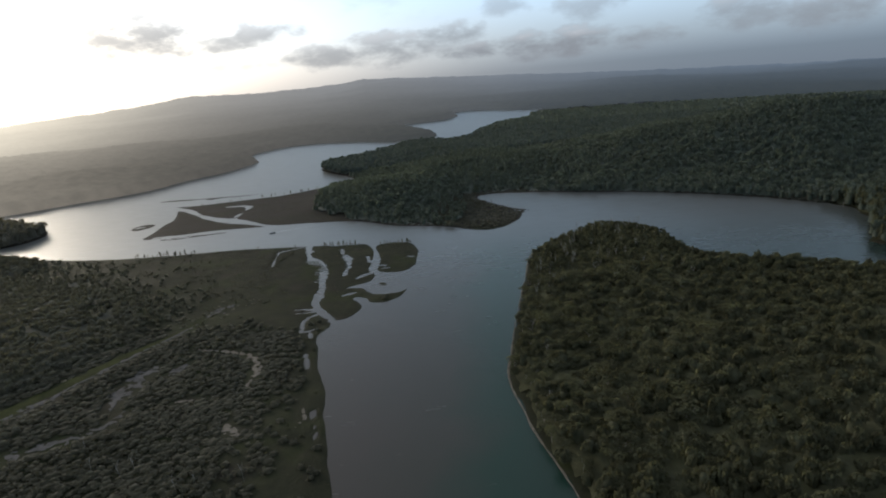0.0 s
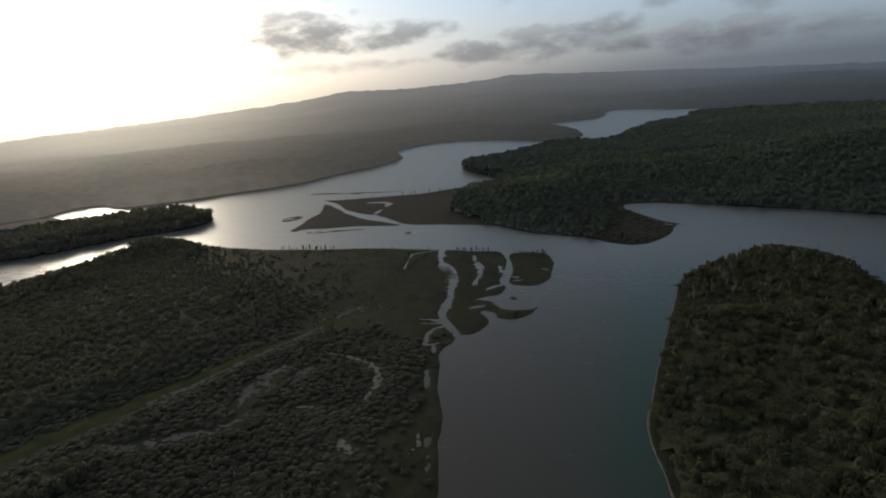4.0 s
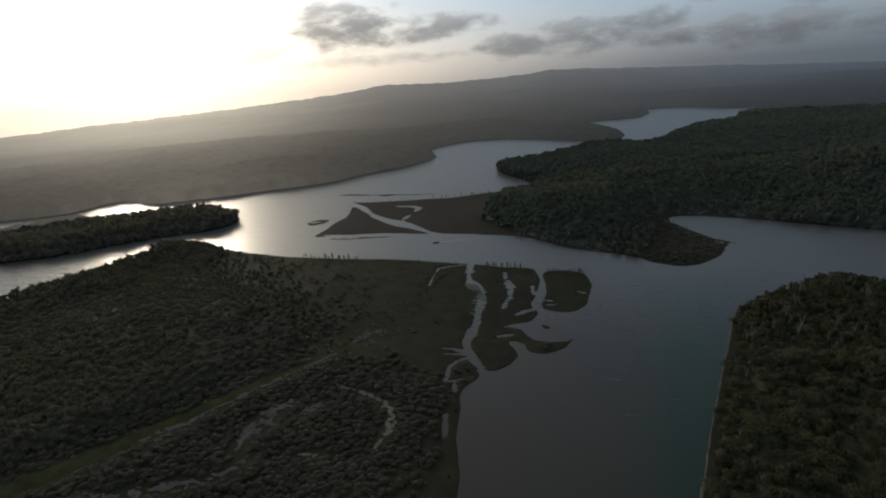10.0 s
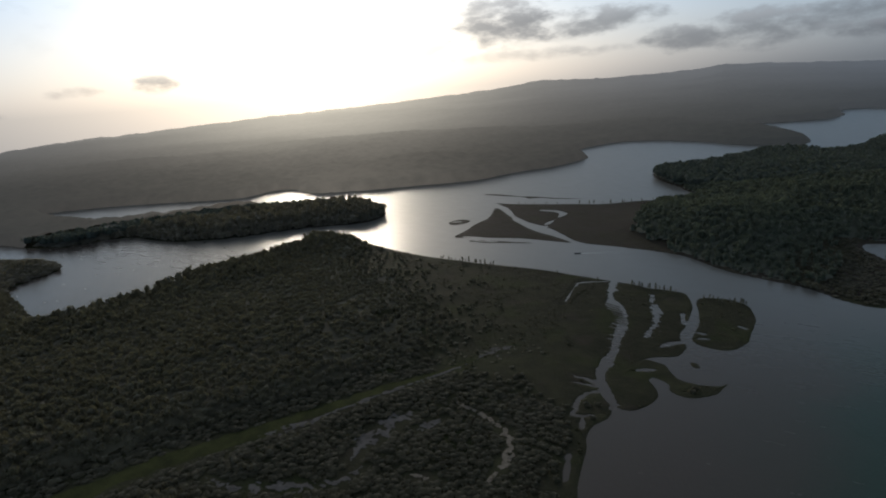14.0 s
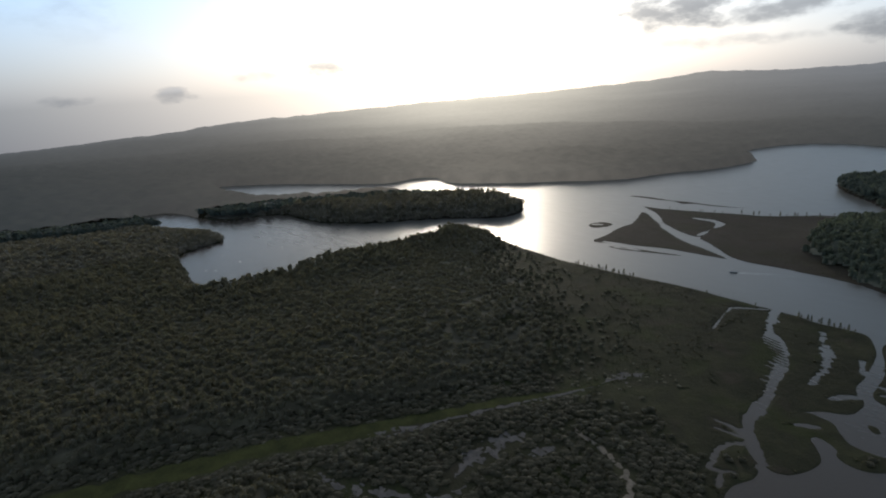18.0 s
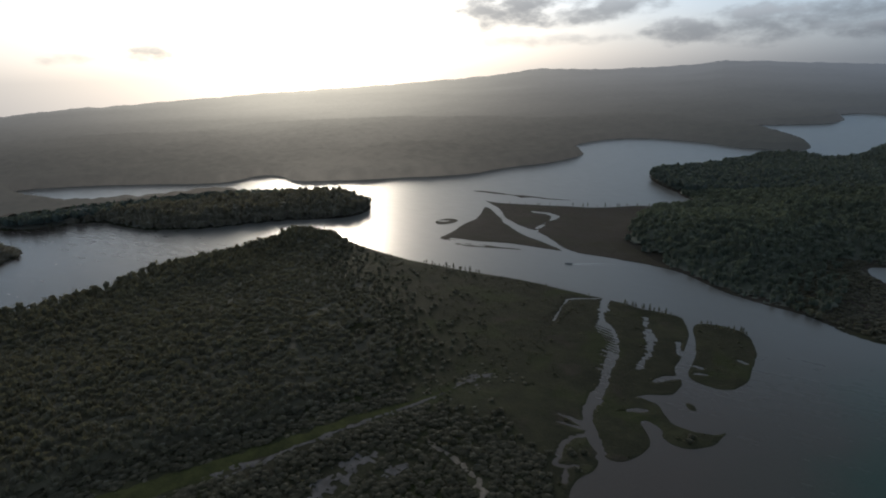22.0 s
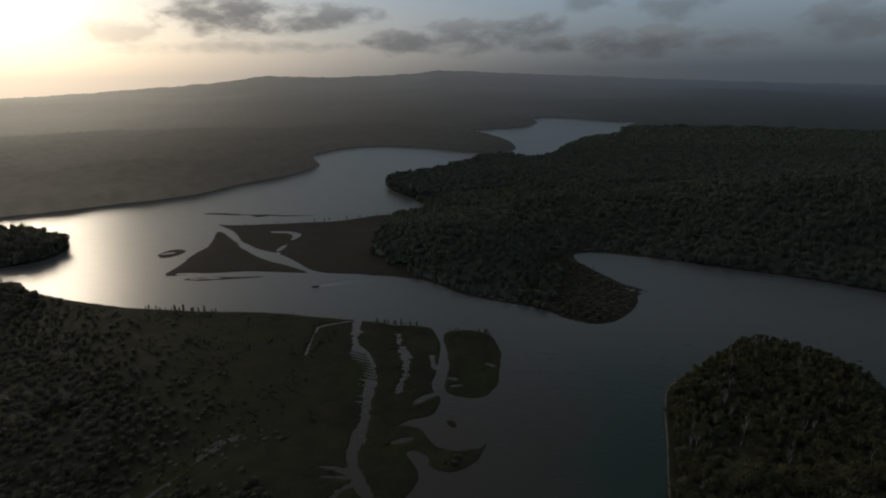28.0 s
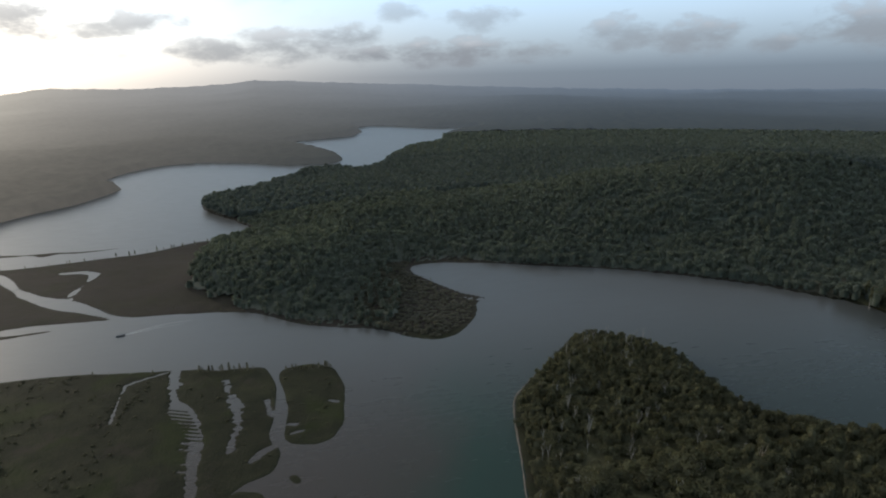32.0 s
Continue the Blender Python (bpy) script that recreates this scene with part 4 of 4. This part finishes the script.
p_tree, p_scrub, tall = kinds(x, y, s)
tip = (x > 0) & (y < 446) & (inside(LANDS[0], x, y) > 0)
keep = (rng.random(len(x)) < p_tree) & ~(tip & (y > 335)) & ~((x < 0) & (y < 475) & (np.hypot(x - MID[0], y - MID[1]) < 560))
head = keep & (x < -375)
joined("headland_forest", x[head], y[head], tall[head] * (0.84 + 0.32 * rng.random(head.sum())), 3.6 + 2.4 * rng.random(head.sum()), rng, 90, 0.15, HAZED_HEADLAND, 14,
       "forest on the wooded headlands, paled grey-brown to imitate sun haze", "forest", (0.62, 0.03, 0.86))
keep &= x >= -375
tx, ty, th = x[keep], y[keep], tall[keep]
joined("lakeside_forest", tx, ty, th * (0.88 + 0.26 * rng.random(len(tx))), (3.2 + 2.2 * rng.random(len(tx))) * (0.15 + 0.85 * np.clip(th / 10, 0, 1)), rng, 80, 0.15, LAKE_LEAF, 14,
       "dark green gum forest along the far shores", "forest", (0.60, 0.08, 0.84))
x, y, s, rng = scatter(7.0, 720, 1150, 23)
keep = rng.random(len(x)) < kinds(x, y, s)[0]
tx, ty = x[keep], y[keep]
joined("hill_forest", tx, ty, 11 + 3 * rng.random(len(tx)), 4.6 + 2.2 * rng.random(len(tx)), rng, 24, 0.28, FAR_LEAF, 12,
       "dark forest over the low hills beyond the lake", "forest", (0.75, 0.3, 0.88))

x, y, s, rng = scatter(10.0, 1100, 1500, 27)
keep = (rng.random(len(x)) < kinds(x, y, s)[0]) & (x > 0)
tx, ty = x[keep], y[keep]
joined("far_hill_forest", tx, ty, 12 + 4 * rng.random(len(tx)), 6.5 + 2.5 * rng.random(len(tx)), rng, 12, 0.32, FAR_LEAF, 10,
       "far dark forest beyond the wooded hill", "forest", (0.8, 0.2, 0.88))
# low dark scrub on the tip of the cape
x, y, s, rng = scatter(3.2, 300, 620, 29)
keep = (x > -25) & (x < 70) & (y > 445) & (y < 600) & (s > 1.5) & (rng.random(len(x)) < 0.9 * smooth(1, 8, s))
joined("cape_scrub", x[keep], y[keep], 0.6 + 1.6 * vnoise(x[keep], y[keep], 18.0) * smooth(2, 14, s[keep]), 1.9 + 1.2 * rng.random(keep.sum()), rng, 16, 0.3, HEATH, 10,
       "low dark scrub over the tip of the cape", "scrub", (0.72, 0.02, 0.86))
# scrub on the open wetland
x, y, s, rng = scatter(2.6, 0, 500, 25)
p_tree, p_scrub, tall = kinds(x, y, s)
clump = smooth(0.25, 0.65, vnoise(x, y, 26.0) * 0.6 + vnoise(x, y, 9.0) * 0.4)
keep = rng.random(len(x)) < p_scrub * clump * 0.55
sx_, sy_ = x[keep], y[keep]
joined("wetland_scrub", sx_, sy_, 0.2 + 0.5 * rng.random(len(sx_)) ** 2, 0.5 + 1.1 * rng.random(len(sx_)), rng, 10, 0.36, MARSH, 10,
       "low dark scrub scattered over the marshy flats", "scrub")

# slender trees and dead trees
rng = np.random.default_rng(31)
oaks = [shore_oak(rng, 5.0) for _ in range(3)]
LINES = [((-262, 447), (-214, 446), 20, 4.5), ((-108, 438.5), (-78, 435.5), 15, 4.2), ((-62, 431), (-37, 428), 12, 3.8), ((-402, 484), (-418, 400), 20, 6.0),
         ((-170, 447), (-128, 441), 4, 2.5), ((-232, 672), (-132, 720), 18, 5.0), ((24, 570), (52, 518), 10, 3.5), ((-300, 656), (-240, 671), 8, 3.0), ((30, 588), (21, 578), 3, 3.0)]
k = 0
for (ax, ay), (bx, by), count, tall_ in LINES:
    for q in range(count):
        u = (q + rng.random()) / count
        px, py = ax + (bx - ax) * u + rng.normal() * 1.0, ay + (by - ay) * u + rng.normal() * 0.8
        if float(lookup(SHORE_GRID, px, py)) < 0.4:
            py -= 2.0
        if float(lookup(SHORE_GRID, px, py)) < 0.2:
            continue
        m = pose(px, py, float(lookup(HEIGHT_GRID, px, py)), 0, 0, rng.random() * 360) @ Matrix.Scale(tall_ / 5.0 * (0.4 + 0.7 * rng.random()), 4)
        if k < len(oaks):
            oaks[k].matrix_basis = m
        else:
            copy_thing(oaks[k % 3], Matrix.Identity(4)).matrix_basis = m
        k += 1
bare = [dead_tree(rng, 8.0) for _ in range(3)]
SPOTS = [(72, 374), (65, 352), (63, 332), (91, 355), (82, 332), (50, 321), (37, 311), (104, 422), (118, 412), (87, 405), (98, 418), (112, 425), (60, 380), (78, 392),
         (125, 405), (110, 395), (57, 345), (44, 330), (92, 385), (-130, 169), (-118, 165), (-115, 169), (-96, 158), (-75, 161), (-91, 161), (-140, 182), (30, 250), (33, 225), (28, 190)]
SPOTS += [(float(a), float(b)) for a, b in zip(34 + 96 * rng.random(100), 290 + 138 * rng.random(100)) if float(lookup(SHORE_GRID, a, b)) > 2]
for k, (px, py) in enumerate(SPOTS):
    m = pose(px, py, float(lookup(HEIGHT_GRID, px, py)), 0, 0, rng.random() * 360) @ Matrix.Scale((1.25 if px > 0 else 0.8) * (0.55 + 0.7 * rng.random()), 4)
    if k < 3:
        bare[k].matrix_basis = m
    else:
        copy_thing(bare[k % 3], Matrix.Identity(4)).matrix_basis = m


# ---- tracks, bare ground, beach ----
def draped_strip(name, line, mat, label, lift=0.10, wobble=0.5, category="track", mottle=0.0):
    """A strip of ground along a line of x, y, half width, with uneven edges."""
    p = curve_through(line, closed=False, steps=40 if mottle else 14)
    t = np.gradient(p[:, :2], axis=0)
    t /= np.linalg.norm(t, axis=1, keepdims=True)
    side = np.stack([-t[:, 1], t[:, 0]], 1)
    cols = np.linspace(-1.5, 1.5, 15) if mottle else np.linspace(-1, 1, 7)
    rough = [(vnoise(p[:, 0] + 31 * e, p[:, 1], 4.0) - 0.5) * 2 * wobble for e in (0, 1)]
    v = []
    for c in cols:
        half = p[:, 2] * (1 + (rough[0] if c > 0 else rough[1]))
        q = p[:, :2] + side * (c * half)[:, None]
        v.append(np.stack([q[:, 0], q[:, 1], np.maximum(lookup(HEIGHT_GRID, q[:, 0], q[:, 1]), 0.0) + lift * (1.0 - 0.6 * abs(c))], 1))
    k = len(p)
    i = (np.arange(len(cols) - 1)[:, None] * k + np.arange(k - 1)).ravel()
    v, f = np.concatenate(v), np.stack([i, i + k, i + k + 1, i + 1], 1)
    if mottle:  # worn through in blotches, more so to the sides
        edge = np.repeat(np.abs(cols), k)[f[:, 0]]
        at = v[f[:, 0]]
        f = f[vnoise(at[:, 0], at[:, 1], 1.3) * 0.6 + vnoise(at[:, 0] + 9, at[:, 1], 3.4) * 0.4 > mottle + 0.22 * (edge - 0.6)]
    ob = mesh(name, v, f, mat, flat=False)
    return tagged(ob, label, category, kind="structure")


draped_strip("grass_track", TRACK, GRASS, "bright green grassy track across the scrub")
draped_strip("sandy_path", LOOP, SAND, "pale sandy loop path in the heath", 0.14, 0.7, mottle=0.35)
draped_strip("bare_mud", CLEARING, PALE_MUD, "grey bare muddy clearing in the heath", 0.14, 0.9, mottle=0.47)
draped_strip("dirt_track", PALE_BAND, PALE_MUD, "pale dirt track through dark heath", 0.14, 0.9, mottle=0.5)
draped_strip("dirt_track", STREAK, PALE_MUD, "thin pale dirt track beside the grassy strip", 0.14, 0.8, mottle=0.42)
for line, mat in zip(BARE[2:], (PALE_MUD, SAND, SAND, PALE_MUD, PALE_MUD, SAND)):
    draped_strip("bare_ground", line, mat, "small pale bare patch in the heath", 0.14, 0.9, mottle=0.42)
draped_strip("grass_patch", [(-128, 266, 1.0), (-121, 270, 3.2), (-111, 264, 1.0)], GRASS, "rough green grass patch in the heath", 0.12, 0.9)
draped_strip("beach", [(29.7, 110, 0.35), (28.7, 144, 0.30), (25.7, 158, 0.35), (20.7, 178, 0.30), (18.7, 192, 0.30), (16.1, 207, 0.30), (16.1, 222, 0.35), (19.1, 240, 0.30), (23.1, 264, 0.22), (30.1, 300, 0.22), (37.1, 335, 0.30),
                       (45.1, 374, 0.35), (53.7, 388.6, 0.35), (64.7, 400.4, 0.30), (75.7, 411, 0.25)], SAND, "thin pale sandy edge below the wooded point", 0.16, 0.9, "beach")


# ---- small things on the water ----
HULL = plain("grey_boat_paint", (0.10, 0.11, 0.12), (0.17, 0.18, 0.19), 0.4, 2.0, bump=0.05)
DARK = plain("dark_rubber", (0.02, 0.02, 0.022), (0.04, 0.04, 0.042), 0.5, 3.0, bump=0.05)
WOOD = plain("grey_timber", (0.16, 0.145, 0.125), (0.30, 0.27, 0.24), 0.85, 3.0)
FOAM = plain("wake_foam", (0.16, 0.17, 0.17), (0.30, 0.31, 0.31), 0.5, 0.8)


def slab(bm, x0, y0, z0, x1, y1, z1):
    m = Matrix.Translation(((x0 + x1) / 2, (y0 + y1) / 2, (z0 + z1) / 2)) @ Matrix.Diagonal((x1 - x0, y1 - y0, z1 - z0, 1))
    bmesh.ops.create_cube(bm, size=1.0, matrix=m)


def motorboat(m):
    """An open runabout, bow along +x."""
    boat = tagged(new("motorboat"), "small dark-grey open motorboat on the lake", "boat")
    bm = bmesh.new()
    rows = []
    for x, half, keel in ((-2.3, 0.85, -0.25), (-0.8, 0.95, -0.28), (0.8, 0.85, -0.24), (1.8, 0.5, -0.12), (2.4, 0.05, 0.15)):
        rows.append([bm.verts.new(p) for p in ((x, -half, 0.55), (x, -half * 0.8, 0.0), (x, 0, keel), (x, half * 0.8, 0.0), (x, half, 0.55), (x, half * 0.86, 0.5), (x, 0, 0.02), (x, -half * 0.86, 0.5))])
    for a, b in zip(rows, rows[1:]):
        for k in range(8):
            bm.faces.new((a[k], a[(k + 1) % 8], b[(k + 1) % 8], b[k]))
    bm.faces.new(rows[0])
    bm.faces.new(rows[-1][::-1])
    part("hull", bm, HULL, boat)
    for x in (-1.4, 0.1):
        bm = bmesh.new()
        slab(bm, x, -0.75, 0.28, x + 0.35, 0.75, 0.34)
        part("bench", bm, WOOD, boat)
    bm = bmesh.new()
    slab(bm, -2.65, -0.17, 0.35, -2.3, 0.17, 0.95)
    slab(bm, -2.55, -0.06, -0.5, -2.4, 0.06, 0.35)
    bmesh.ops.bevel(bm, geom=bm.edges[:], offset=0.03, segments=1, affect="EDGES")
    part("outboard_motor", bm, DARK, boat, "black outboard motor")
    bm = bmesh.new()
    slab(bm, 0.55, -0.55, 0.45, 0.62, 0.55, 0.95)
    part("windscreen", bm, DARK, boat)
    boat.matrix_basis = m
    return boat


motorboat(pose(-166, 497, 0.05, 0, 0, 207))


def wake(name, line):
    p = curve_through(line, closed=False, steps=8)
    t = np.gradient(p[:, :2], axis=0)
    t /= np.linalg.norm(t, axis=1, keepdims=True)
    side = np.stack([-t[:, 1], t[:, 0]], 1)
    v = []
    for c, z in ((-1, 0.004), (-0.4, 0.05), (0.3, 0.06), (1, 0.004)):
        q = p[:, :2] + side * (c * p[:, 2] * (1 + 0.8 * (vnoise(p[:, 0], p[:, 1], 1.5) - 0.5)))[:, None]
        v.append(np.column_stack([q, np.full(len(q), z)]))
    k = len(p)
    i = (np.arange(3)[:, None] * k + np.arange(k - 1)).ravel()
    return tagged(mesh(name, np.concatenate(v), np.stack([i, i + k, i + k + 1, i + 1], 1), FOAM, flat=False), "thin pale wake trailing behind the motorboat", "wake", kind="structure")


wake("wake", [(-163.6, 498.4, 0.5), (-157, 503, 0.55), (-150, 507, 0.4), (-142, 510.5, 0.25), (-128, 513.5, 0.12)])
wake("wake", [(-163.8, 498.0, 0.4), (-156, 501, 0.4), (-146, 505, 0.25), (-132, 508, 0.1)])


def channel_marker(x, y):
    post = tagged(new("channel_marker"), "pale timber marker post standing at the lake edge", "marker")
    bm = bmesh.new()
    limb(bm, (0, 0, -1.5), (0, 0, 4.2), 0.16, 0.13, 8)
    part("post", bm, WOOD, post)
    bm = bmesh.new()
    slab(bm, -0.35, -0.04, 3.3, 0.35, 0.04, 4.0)
    part("board", bm, WOOD, post, "square timber board")
    bm = bmesh.new()
    limb(bm, (-0.5, 0, 2.2), (0.5, 0, 3.0), 0.06, 0.06, 6)
    part("brace", bm, WOOD, post)
    post.matrix_basis = pose(x, y, 0)


channel_marker(288, 434)
